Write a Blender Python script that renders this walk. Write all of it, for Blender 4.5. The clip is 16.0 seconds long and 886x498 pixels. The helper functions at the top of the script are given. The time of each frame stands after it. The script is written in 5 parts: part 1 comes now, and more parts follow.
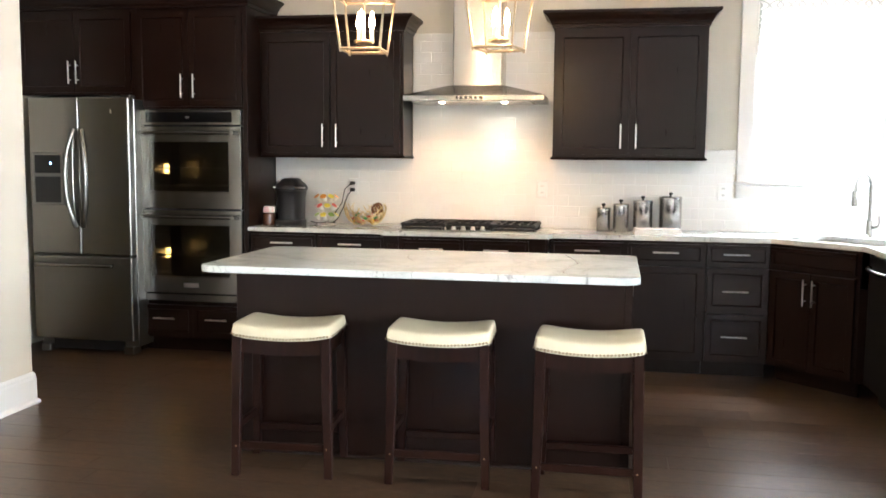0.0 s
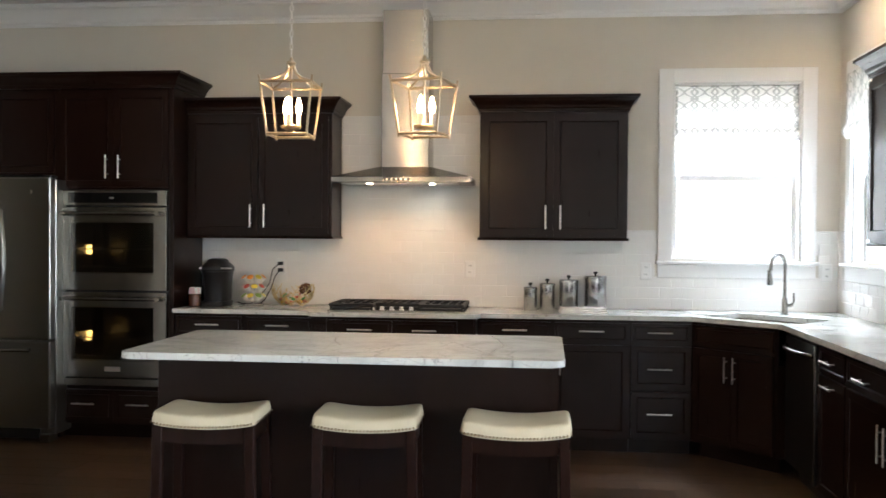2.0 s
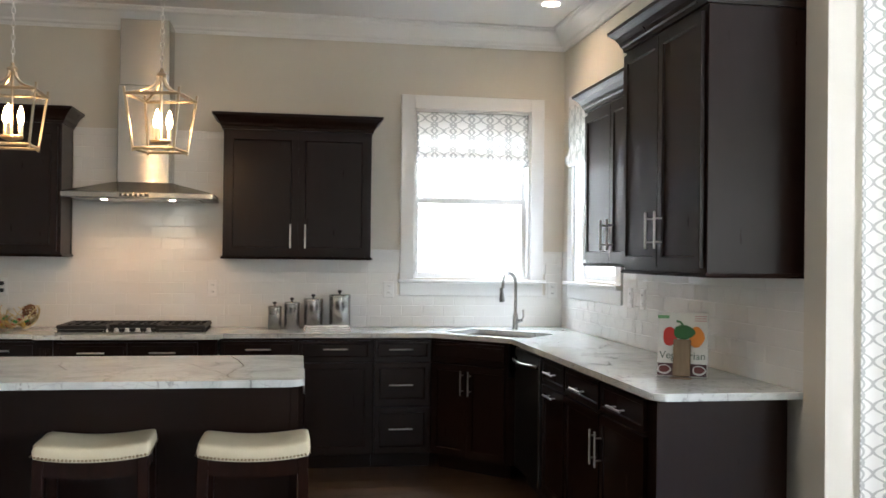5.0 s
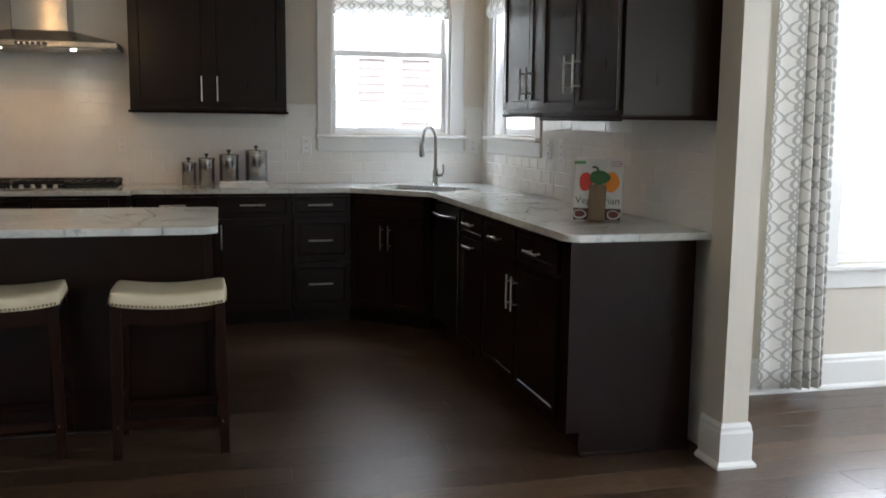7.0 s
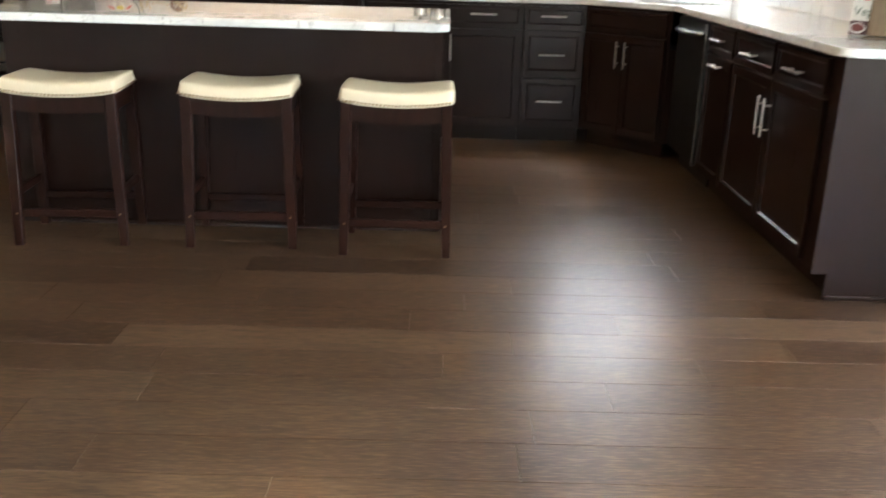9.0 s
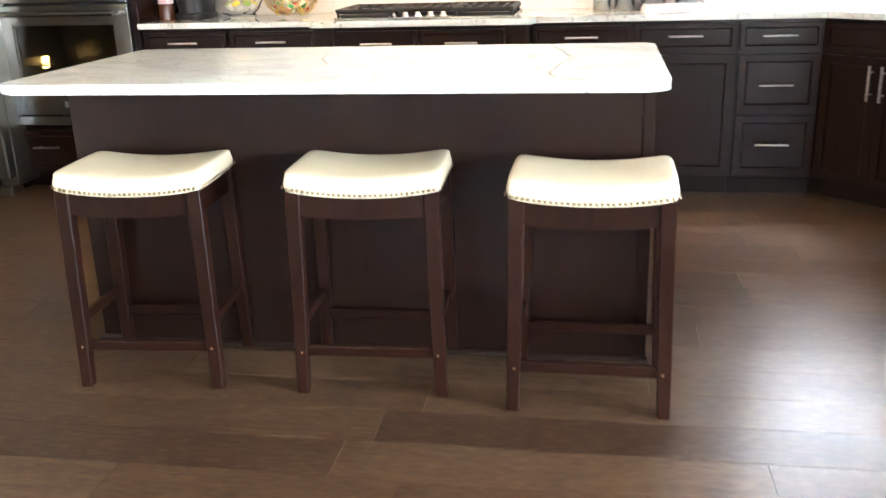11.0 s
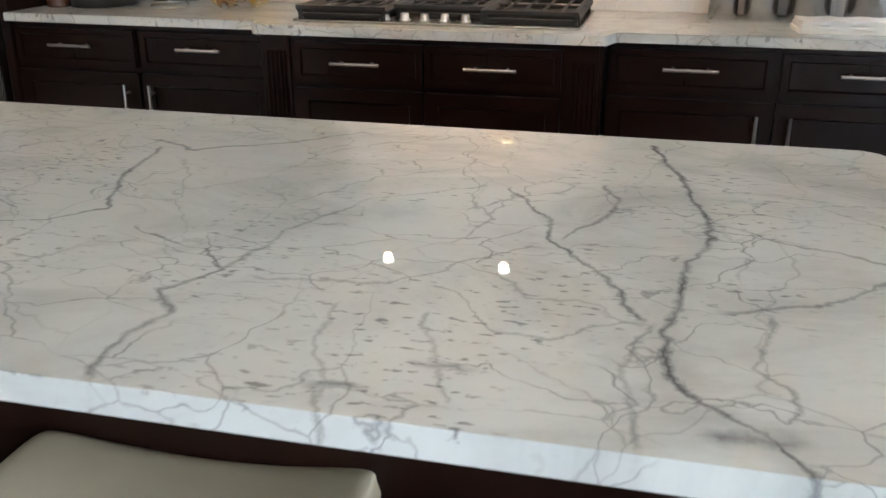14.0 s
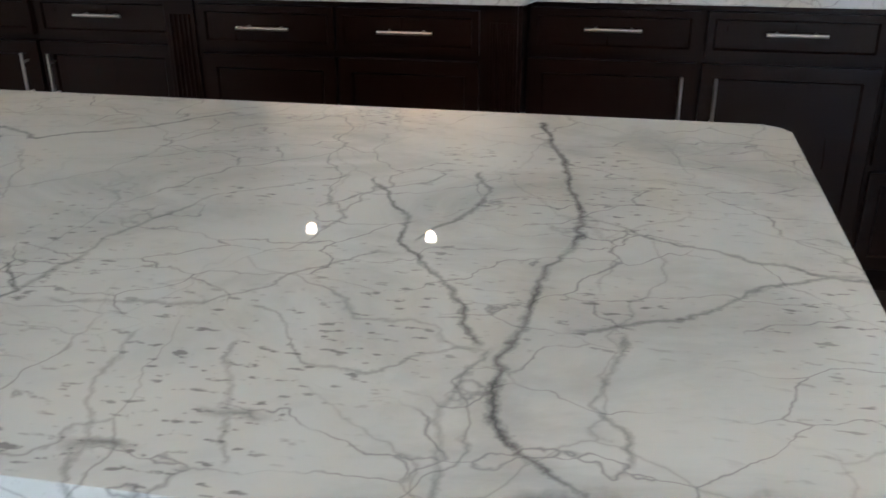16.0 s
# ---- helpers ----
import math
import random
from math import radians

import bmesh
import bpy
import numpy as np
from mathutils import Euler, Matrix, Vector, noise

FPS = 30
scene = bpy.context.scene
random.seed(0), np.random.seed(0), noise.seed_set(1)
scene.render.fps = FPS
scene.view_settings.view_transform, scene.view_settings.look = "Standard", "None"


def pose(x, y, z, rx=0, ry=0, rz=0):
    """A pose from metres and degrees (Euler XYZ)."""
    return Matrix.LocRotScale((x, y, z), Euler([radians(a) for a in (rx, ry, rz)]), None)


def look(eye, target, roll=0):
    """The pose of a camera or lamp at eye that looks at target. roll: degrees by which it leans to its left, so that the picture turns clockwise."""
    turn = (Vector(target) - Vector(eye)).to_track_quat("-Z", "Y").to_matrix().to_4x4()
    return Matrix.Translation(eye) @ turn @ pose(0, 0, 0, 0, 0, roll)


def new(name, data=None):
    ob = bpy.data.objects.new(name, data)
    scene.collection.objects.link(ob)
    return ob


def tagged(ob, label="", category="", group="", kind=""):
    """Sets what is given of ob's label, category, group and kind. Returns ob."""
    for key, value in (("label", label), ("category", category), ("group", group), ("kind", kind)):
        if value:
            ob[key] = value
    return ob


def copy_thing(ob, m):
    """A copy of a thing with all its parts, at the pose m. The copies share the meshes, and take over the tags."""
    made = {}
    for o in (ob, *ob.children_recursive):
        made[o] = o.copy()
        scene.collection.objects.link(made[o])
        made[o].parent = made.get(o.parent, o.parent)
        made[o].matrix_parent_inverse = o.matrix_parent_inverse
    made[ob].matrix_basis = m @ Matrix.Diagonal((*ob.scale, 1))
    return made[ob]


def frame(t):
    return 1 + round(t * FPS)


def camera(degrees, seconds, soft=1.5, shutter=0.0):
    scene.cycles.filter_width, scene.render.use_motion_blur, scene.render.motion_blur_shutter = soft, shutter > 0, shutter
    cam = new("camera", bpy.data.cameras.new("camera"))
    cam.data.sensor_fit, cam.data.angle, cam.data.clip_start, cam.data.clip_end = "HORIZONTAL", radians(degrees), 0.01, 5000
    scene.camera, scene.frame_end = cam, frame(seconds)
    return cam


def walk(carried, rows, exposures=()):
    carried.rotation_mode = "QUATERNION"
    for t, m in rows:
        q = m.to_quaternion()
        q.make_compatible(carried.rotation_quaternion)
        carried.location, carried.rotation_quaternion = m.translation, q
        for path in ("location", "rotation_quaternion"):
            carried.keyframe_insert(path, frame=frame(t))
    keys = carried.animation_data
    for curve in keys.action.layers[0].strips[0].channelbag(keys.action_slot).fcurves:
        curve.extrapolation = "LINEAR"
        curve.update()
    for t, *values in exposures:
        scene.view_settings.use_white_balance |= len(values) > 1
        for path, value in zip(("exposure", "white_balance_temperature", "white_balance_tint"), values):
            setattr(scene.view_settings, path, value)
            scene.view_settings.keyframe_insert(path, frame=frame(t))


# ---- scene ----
cam = camera(51.9, 16.0, soft=1.5, shutter=0.4)
PATH = [
    (0, (0.285, 0.304, 1.384), (-0.072, 2.262, 1.191), 0.5),
    (0.5, (0.286, 0.31, 1.391), (-0.104, 2.268, 1.273), 0.3),
    (1, (0.295, 0.31, 1.4), (-0.097, 2.27, 1.337), 0.3),
    (1.5, (0.303, 0.303, 1.416), (-0.007, 2.278, 1.365), 0.3),
    (2, (0.314, 0.29, 1.428), (0.101, 2.278, 1.398), 0.4),
    (2.5, (0.325, 0.279, 1.429), (0.224, 2.277, 1.394), 0.3),
    (3, (0.329, 0.273, 1.44), (0.306, 2.273, 1.419), 0.4),
    (3.5, (0.332, 0.253, 1.449), (0.4, 2.251, 1.443), 0.5),
    (4, (0.352, 0.231, 1.459), (0.539, 2.222, 1.467), 0.5),
    (4.2, (0.358, 0.23, 1.46), (0.579, 2.218, 1.486), 0.5),
    (6.3, (0.394, 0.263, 1.357), (0.852, 2.206, 1.244), 0.7),
    (6.5, (0.403, 0.264, 1.351), (0.879, 2.201, 1.198), 0.6),
    (7, (0.405, 0.268, 1.328), (0.891, 2.189, 1.061), 0.6),
    (7.5, (0.414, 0.281, 1.312), (0.855, 2.199, 0.956), 0.7),
    (8, (0.423, 0.299, 1.292), (0.809, 2.216, 0.871), 0.9),
    (8.5, (0.411, 0.337, 1.24), (0.644, 2.257, 0.733), 1.9),
    (9, (0.384, 0.449, 1.199), (0.402, 2.347, 0.569), 1.7),
    (9.2, (0.354, 0.532, 1.185), (0.321, 2.42, 0.527), 1.2),
    (11.3, (0.220, 1.868, 1.261), (-0.174, 3.729, 0.641), -0.7),
    (11.5, (0.217, 2.017, 1.258), (-0.22, 3.877, 0.666), 0.3),
    (12, (0.222, 2.355, 1.266), (-0.223, 4.215, 0.683), 0.9),
    (12.2, (0.192, 2.494, 1.27), (-0.189, 4.374, 0.706), 1.6),
    (12.5, (0.168, 2.678, 1.287), (-0.21, 4.551, 0.696), -0.1),
    (13, (0.146, 2.998, 1.282), (-0.305, 4.848, 0.671), 0.2),
    (13.5, (0.123, 3.26, 1.278), (-0.368, 5.084, 0.621), 1.4),
    (14, (0.077, 3.475, 1.288), (-0.364, 5.288, 0.568), 0.0),
    (14.5, (0.086, 3.556, 1.293), (-0.372, 5.334, 0.499), 0.6),
    (15, (0.12, 3.594, 1.293), (-0.368, 5.343, 0.455), 0.9),
    (15.5, (0.147, 3.613, 1.292), (-0.291, 5.373, 0.45), 0.5),
    (16, (0.175, 3.622, 1.297), (-0.177, 5.415, 0.483), -0.4),
]
EXPOSURES = [(0.0, 3.47, 5900, 10), (0.5, 3.1, 5880, 10), (1.0, 2.96, 5870, 10), (1.5, 2.7, 5850, 10), (4.2, 2.4, 5850, 10), (6.5, 1.6, 5950, 10), (7.0, 1.45, 5950, 10), (8.5, 2.2, 6000, 10), (9.0, 3.3, 6080, 10), (11.5, 4.25, 5700, 10), (12.5, 3.4, 5650, 10), (13.0, 3.30, 5680, 10), (13.5, 2.98, 5620, 10), (14.5, 2.64, 5520, 10), (16.0, 2.46, 5390, 10)]
walk(cam, [(t, look(eye, target, roll)) for t, eye, target, roll in PATH], EXPOSURES)

# ---- world and lights ----
world = bpy.data.worlds.new("sky")
scene.world = world
world.use_nodes = True
wn = world.node_tree
sky = wn.nodes.new("ShaderNodeTexSky")
sky.sky_type = "NISHITA"
sky.sun_disc = False
sky.sun_elevation = radians(48)
sky.sun_rotation = radians(200)
wn.links.new(sky.outputs[0], wn.nodes["Background"].inputs[0])
wn.nodes["Background"].inputs[1].default_value = 0.15


def lamp(name, kind, power, colour, m, **more):
    data = bpy.data.lights.new(name, kind)
    data.energy, data.color = power, colour
    for key, value in more.items():
        if key == "size":
            data.shape, data.size, data.size_y = "RECTANGLE", value[0], value[1]
        elif key == "radius":
            data.shadow_soft_size = value
        elif key == "angle":
            data.angle = radians(value)
        elif key == "cone":
            data.spot_size, data.spot_blend = radians(value), 0.6
        elif key == "spread":
            data.spread = radians(value)
    ob = new(name, data)
    ob.matrix_world = m
    return ob


DAY, WARM = (0.94, 0.97, 1.0), (1.0, 0.62, 0.30)
lamp("sun", "SUN", 5.0, (1.0, 0.96, 0.9), look((0, 0, 0), (0.30, 0.62, -0.70)), angle=3)
# area lamps that stand in for daylight at windows 1, 2 and 3
lamp("window_light", "AREA", 36, DAY, look((1.68, 7.25, 3.0), (1.68, 5.6, 1.3)), size=(1.0, 0.5))
lamp("window_light", "AREA", 24, DAY, look((2.78, 6.12, 3.0), (1.4, 6.12, 1.3)), size=(0.9, 0.5))
lamp("window_light", "AREA", 60, DAY, look((4.285, 4.33, 1.65), (4.2, 0, 2.4)), size=(1.6, 1.9))
# fill lamps in two unseen openings added to the south wall
for wx, power in ((3.6, 3), (5.45, 9)):
    lamp("window_light", "AREA", power, (1.0, 0.97, 0.90), look((wx, -4.06, 1.55), (wx, 0, 1.3)), size=(1.5, 2.1))
# side light on the hall wall, from an added window out of view
lamp("window_light", "AREA", 52, DAY, look((6.57, 0.8, 1.6), (0, 0.8, 2.6)), size=(2.6, 2.0))


# ---- materials ----
def material(name, colour=(0.8, 0.8, 0.8), rough=0.5, metal=0.0):
    m = bpy.data.materials.new(name)
    m.use_nodes = True
    n = m.node_tree.nodes
    b = n["Principled BSDF"]
    b.inputs["Base Color"].default_value = (*colour, 1)
    b.inputs["Roughness"].default_value = rough
    b.inputs["Metallic"].default_value = metal
    return m, m.node_tree, b


def coords(t, scale=(1, 1, 1), kind="Object"):
    c = t.nodes.new("ShaderNodeTexCoord")
    mp = t.nodes.new("ShaderNodeMapping")
    mp.inputs["Scale"].default_value = scale
    t.links.new(c.outputs[kind], mp.inputs[0])
    return mp.outputs[0]


def noise_tex(t, vec, scale, detail=4.0, rough=0.55, warp=0.0):
    n = t.nodes.new("ShaderNodeTexNoise")
    n.inputs["Scale"].default_value = scale
    n.inputs["Detail"].default_value = detail
    n.inputs["Roughness"].default_value = rough
    n.inputs["Distortion"].default_value = warp
    t.links.new(vec, n.inputs["Vector"])
    return n


def ramp(t, fac, stops):
    r = t.nodes.new("ShaderNodeValToRGB")
    while len(r.color_ramp.elements) < len(stops):
        r.color_ramp.elements.new(0.5)
    for e, (p, c) in zip(r.color_ramp.elements, stops):
        e.position = p
        e.color = (*c, 1) if len(c) == 3 else c
    t.links.new(fac, r.inputs[0])
    return r.outputs[0]


def grey(v):
    return (v, v, v)


def mix(t, fac, a, b, mode="MIX"):
    m = t.nodes.new("ShaderNodeMix")
    m.data_type, m.blend_type = "RGBA", mode
    for value, slot in ((fac, m.inputs[0]), (a, m.inputs[6]), (b, m.inputs[7])):
        if isinstance(value, (int, float)):
            slot.default_value = value
        elif isinstance(value, tuple):
            slot.default_value = (*value, 1)
        else:
            t.links.new(value, slot)
    return m.outputs[2]


def arith(t, op, a, b=0.0):
    m = t.nodes.new("ShaderNodeMath")
    m.operation = op
    for value, slot in ((a, m.inputs[0]), (b, m.inputs[1])):
        if isinstance(value, (int, float)):
            slot.default_value = value
        else:
            t.links.new(value, slot)
    return m.outputs[0]


def bump(t, b, height, strength=0.2, distance=0.002):
    n = t.nodes.new("ShaderNodeBump")
    n.inputs["Strength"].default_value = strength
    n.inputs["Distance"].default_value = distance
    t.links.new(height, n.inputs["Height"])
    t.links.new(n.outputs[0], b.inputs["Normal"])


def paint(name, colour, rough=0.55, grain=0.12):
    m, t, b = material(name, colour, rough)
    v = coords(t)
    big = noise_tex(t, v, 1.3, 3)
    c = mix(t, ramp(t, big.outputs[0], [(0.3, grey(0.0)), (0.7, grey(1.0))]), tuple(x * 0.96 for x in colour), colour)
    t.links.new(c, b.inputs["Base Color"])
    bump(t, b, noise_tex(t, v, 260, 2).outputs[0], grain, 0.0006)
    return m


def stained_wood(name, dark, light, rough, along, gloss=0.30):
    """along: stretch of the grain over x, y, z."""
    m, t, b = material(name, dark, rough)
    v = coords(t, along)
    g = noise_tex(t, v, 14, 4, 0.5, 0.3)
    c = ramp(t, g.outputs[0], [(0.15, dark), (0.90, light)])
    cloud = noise_tex(t, coords(t), 2.2, 3)
    c = mix(t, 0.35, c, ramp(t, cloud.outputs[0], [(0.3, tuple(x * 0.75 for x in dark)), (0.7, light)]))
    t.links.new(c, b.inputs["Base Color"])
    r = ramp(t, g.outputs[0], [(0.2, grey(rough * 0.97)), (0.8, grey(rough * 1.03))])
    t.links.new(r, b.inputs["Roughness"])
    b.inputs["Specular IOR Level"].default_value = gloss
    bump(t, b, noise_tex(t, coords(t), 220, 2).outputs[0], 0.04, 0.0003)
    return m


def steel(name, colour, rough, brush, aniso=0.7, tangent="Z"):
    m, t, b = material(name, colour, rough, 1.0)
    v = coords(t, brush)
    g = noise_tex(t, v, 60, 4, 0.6)
    t.links.new(ramp(t, g.outputs[0], [(0.25, tuple(x * 0.985 for x in colour)), (0.75, colour)]), b.inputs["Base Color"])
    t.links.new(ramp(t, g.outputs[0], [(0.2, grey(rough * 0.98)), (0.8, grey(rough * 1.02))]), b.inputs["Roughness"])
    if aniso:
        b.inputs["Anisotropic"].default_value = aniso
        tan = t.nodes.new("ShaderNodeTangent")
        tan.direction_type, tan.axis = "RADIAL", tangent
        t.links.new(tan.outputs[0], b.inputs["Tangent"])
    return m


def marble_material(name="polished_marble", bands=()):
    """bands: (strength, width, points) of the slab's own large veins, in plan."""
    m, t, b = material(name, (0.8, 0.8, 0.79), 0.02)
    v = coords(t)
    warp = noise_tex(t, v, 2.6, 4, 0.55)
    warp2 = noise_tex(t, v, 11, 4, 0.6)
    add = t.nodes.new("ShaderNodeVectorMath")
    add.operation = "MULTIPLY_ADD"
    add.inputs[1].default_value = (0.26, 0.26, 0.26)
    t.links.new(warp.outputs["Color"], add.inputs[0])
    t.links.new(v, add.inputs[2])
    add2 = t.nodes.new("ShaderNodeVectorMath")
    add2.operation = "MULTIPLY_ADD"
    add2.inputs[1].default_value = (0.050, 0.050, 0.050)
    t.links.new(warp2.outputs["Color"], add2.inputs[0])
    t.links.new(add.outputs[0], add2.inputs[2])

    def veins(scale, width, turn, stretch):
        mp = t.nodes.new("ShaderNodeMapping")
        mp.inputs["Rotation"].default_value = (0, 0, turn)
        mp.inputs["Scale"].default_value = stretch
        t.links.new(add2.outputs[0], mp.inputs[0])
        vo = t.nodes.new("ShaderNodeTexVoronoi")
        vo.feature = "DISTANCE_TO_EDGE"
        vo.inputs["Scale"].default_value = scale
        t.links.new(mp.outputs[0], vo.inputs["Vector"])
        return ramp(t, vo.outputs["Distance"], [(0.0, grey(1.0)), (width * 0.4, grey(0.55)), (width, grey(0.0))])

    def graph(points, width, power, across, along, span):
        """A vein as a height over one axis; the ramp's alpha fades it out past its ends."""
        a0, a1, c0, c1 = span
        pts = sorted((((p - a0) / (a1 - a0)), (q - c0) / (c1 - c0)) for p, q in points)
        stops = [(max(pts[0][0] - 0.012, 0.0), (*grey(pts[0][1]), 0.0))] + [(p, (*grey(q), power)) for p, q in pts] + [(min(pts[-1][0] + 0.012, 1.0), (*grey(pts[-1][1]), 0.0))]
        r = t.nodes.new("ShaderNodeValToRGB")
        while len(r.color_ramp.elements) < len(stops):
            r.color_ramp.elements.new(0.5)
        for e, (p, c) in zip(r.color_ramp.elements, stops):
            e.position, e.color = p, c
        t.links.new(along, r.inputs[0])
        steep = math.hypot((pts[-1][0] - pts[0][0]) * (a1 - a0), (pts[-1][1] - pts[0][1]) * (c1 - c0)) / max((pts[-1][0] - pts[0][0]) * (a1 - a0), 0.01)
        gap = arith(t, "ABSOLUTE", arith(t, "SUBTRACT", across, r.outputs[0]))
        near = arith(t, "SUBTRACT", 1.0, arith(t, "MULTIPLY", gap, (c1 - c0) / (width * steep)))
        near.node.use_clamp = True
        return arith(t, "MULTIPLY", near, r.outputs[1])

    keep = ramp(t, noise_tex(t, v, 2.3, 3).outputs[0], [(0.44, grey(0.0)), (0.60, grey(1.0))])
    keep2 = ramp(t, noise_tex(t, v, 3.9, 3).outputs[0], [(0.38, grey(0.05)), (0.60, grey(1.0))])
    keep3 = ramp(t, noise_tex(t, v, 6.1, 3).outputs[0], [(0.42, grey(0.0)), (0.54, grey(1.0))])
    large = mix(t, 1.0, veins(2.6, 0.0050, 0.5, (1.0, 0.72, 1)), keep, "MULTIPLY")
    halo = mix(t, 1.0, veins(2.6, 0.070, 0.5, (1.0, 0.72, 1)), keep, "MULTIPLY")
    fine = mix(t, 1.0, veins(5.2, 0.011, -0.6, (1.0, 0.62, 1)), keep2, "MULTIPLY")
    hair = mix(t, 1.0, veins(9.5, 0.015, 0.25, (0.6, 1.5, 1)), keep3, "MULTIPLY")
    flecks = noise_tex(t, coords(t, (46, 120, 46)), 1.0, 3, 0.5)
    fleck_keep = ramp(t, noise_tex(t, v, 3.4, 2).outputs[0], [(0.46, grey(0.0)), (0.60, grey(1.0))])
    fleck = mix(t, 1.0, ramp(t, flecks.outputs[0], [(0.60, grey(0.0)), (0.67, grey(0.8))]), fleck_keep, "MULTIPLY")
    cloud = noise_tex(t, coords(t, (1.0, 1.7, 1.0)), 2.4, 6, 0.65, 0.8)
    base = ramp(t, cloud.outputs[0], [(0.30, (0.50, 0.53, 0.515)), (0.50, (0.68, 0.71, 0.685)), (0.72, (0.735, 0.765, 0.74))])
    share = 0.35 if bands else 1.0
    c = mix(t, arith(t, "MULTIPLY", halo, 0.18 * share), base, (0.30, 0.31, 0.32))
    c = mix(t, arith(t, "MULTIPLY", large, 0.92 * share), c, (0.15, 0.15, 0.155))
    c = mix(t, arith(t, "MULTIPLY", fine, 0.85 * (0.65 if bands else 1.0)), c, (0.22, 0.22, 0.225))
    c = mix(t, arith(t, "MULTIPLY", hair, 0.85), c, (0.30, 0.30, 0.31))
    c = mix(t, fleck, c, (0.22, 0.22, 0.22))
    if bands:
        wob = t.nodes.new("ShaderNodeVectorMath")
        wob.operation = "MULTIPLY_ADD"
        wob.inputs[1].default_value = (0.046, 0.046, 0.0)
        t.links.new(noise_tex(t, v, 15, 6, 0.64).outputs["Color"], wob.inputs[0])
        t.links.new(v, wob.inputs[2])
        sep = t.nodes.new("ShaderNodeSeparateXYZ")
        t.links.new(wob.outputs[0], sep.inputs[0])
        X0, X1, Y0, Y1 = -1.6, 0.5, 4.0, 5.0
        gx = arith(t, "DIVIDE", arith(t, "SUBTRACT", sep.outputs[0], X0 + 0.023), X1 - X0)
        gy = arith(t, "DIVIDE", arith(t, "SUBTRACT", sep.outputs[1], Y0 + 0.023), Y1 - Y0)
        thin = 0.0
        for power, width, over, points in bands:
            if over == "y":
                d = graph([(q, p) for p, q in points], width, power, gx, gy, (Y0, Y1, X0, X1))
            else:
                d = graph(points, width, power, gy, gx, (X0, X1, Y0, Y1))
            thin = arith(t, "MAXIMUM", thin, d)
        patchy = ramp(t, noise_tex(t, v, 17, 5, 0.6).outputs[0], [(0.30, grey(0.45)), (0.58, grey(1.0))])
        c = mix(t, arith(t, "MULTIPLY", thin, patchy), c, (0.13, 0.135, 0.14))
    t.links.new(c, b.inputs["Base Color"])
    b.inputs["IOR"].default_value = 1.62
    return m


def floor_material():
    m, t, b = material("floor_plank_wood", (0.1, 0.06, 0.035), 0.32)
    info = t.nodes.new("ShaderNodeObjectInfo")
    geo = t.nodes.new("ShaderNodeNewGeometry")
    ran = arith(t, "FRACT", arith(t, "ADD", info.outputs["Random"], geo.outputs["Random Per Island"]))
    g = t.nodes.new("ShaderNodeNewGeometry")
    sh = t.nodes.new("ShaderNodeVectorMath")
    sh.operation = "MULTIPLY_ADD"
    sh.inputs[1].default_value = (13.7, 5.1, 3.3)
    comb = t.nodes.new("ShaderNodeCombineXYZ")
    for i in range(3):
        t.links.new(ran, comb.inputs[i])
    t.links.new(comb.outputs[0], sh.inputs[0])
    t.links.new(g.outputs["Position"], sh.inputs[2])
    mp = t.nodes.new("ShaderNodeMapping")
    mp.inputs["Scale"].default_value = (1.0, 9.0, 1.0)
    t.links.new(sh.outputs[0], mp.inputs[0])
    gr = noise_tex(t, mp.outputs[0], 2.6, 6, 0.58, 1.2)
    fine = noise_tex(t, mp.outputs[0], 22, 4, 0.6)
    tone = ramp(t, ran, [(0.0, (0.030, 0.0155, 0.009)), (0.12, (0.046, 0.0245, 0.0135)), (0.8, (0.068, 0.038, 0.0205)), (1.0, (0.098, 0.060, 0.034))])
    c = mix(t, ramp(t, gr.outputs[0], [(0.32, grey(0.85)), (0.54, grey(0.0))]), tone, (0.024, 0.013, 0.008))
    c = mix(t, ramp(t, fine.outputs[0], [(0.50, grey(0.0)), (0.66, grey(0.55))]), c, (0.150, 0.095, 0.054))
    c = mix(t, ramp(t, fine.outputs[0], [(0.36, grey(0.75)), (0.47, grey(0.0))]), c, (0.020, 0.011, 0.007))
    knots = t.nodes.new("ShaderNodeTexVoronoi")
    knots.inputs["Scale"].default_value = 1.6
    mp2 = t.nodes.new("ShaderNodeMapping")
    mp2.inputs["Scale"].default_value = (1.0, 2.6, 1.0)
    t.links.new(sh.outputs[0], mp2.inputs[0])
    t.links.new(mp2.outputs[0], knots.inputs["Vector"])
    c = mix(t, ramp(t, knots.outputs["Distance"], [(0.02, grey(0.85)), (0.10, grey(0.0))]), c, (0.018, 0.010, 0.007))
    t.links.new(c, b.inputs["Base Color"])
    t.links.new(ramp(t, gr.outputs[0], [(0.2, grey(0.27)), (0.8, grey(0.33))]), b.inputs["Roughness"])
    hs = arith(t, "ADD", gr.outputs[0], arith(t, "MULTIPLY", fine.outputs[0], 0.40))
    wave = noise_tex(t, mp.outputs[0], 1.1, 2, 0.5)
    bump(t, b, arith(t, "ADD", hs, arith(t, "MULTIPLY", wave.outputs[0], 1.5)), 0.15, 0.0012)
    return m


def tile_material():
    m, t, b = material("glazed_white_tile", (0.80, 0.79, 0.76), 0.035)
    info = t.nodes.new("ShaderNodeObjectInfo")
    c = ramp(t, info.outputs["Random"], [(0.0, (0.775, 0.765, 0.735)), (1.0, (0.795, 0.785, 0.755))])
    t.links.new(c, b.inputs["Base Color"])
    bump(t, b, noise_tex(t, coords(t), 9, 2).outputs[0], 0.10, 0.004)
    return m


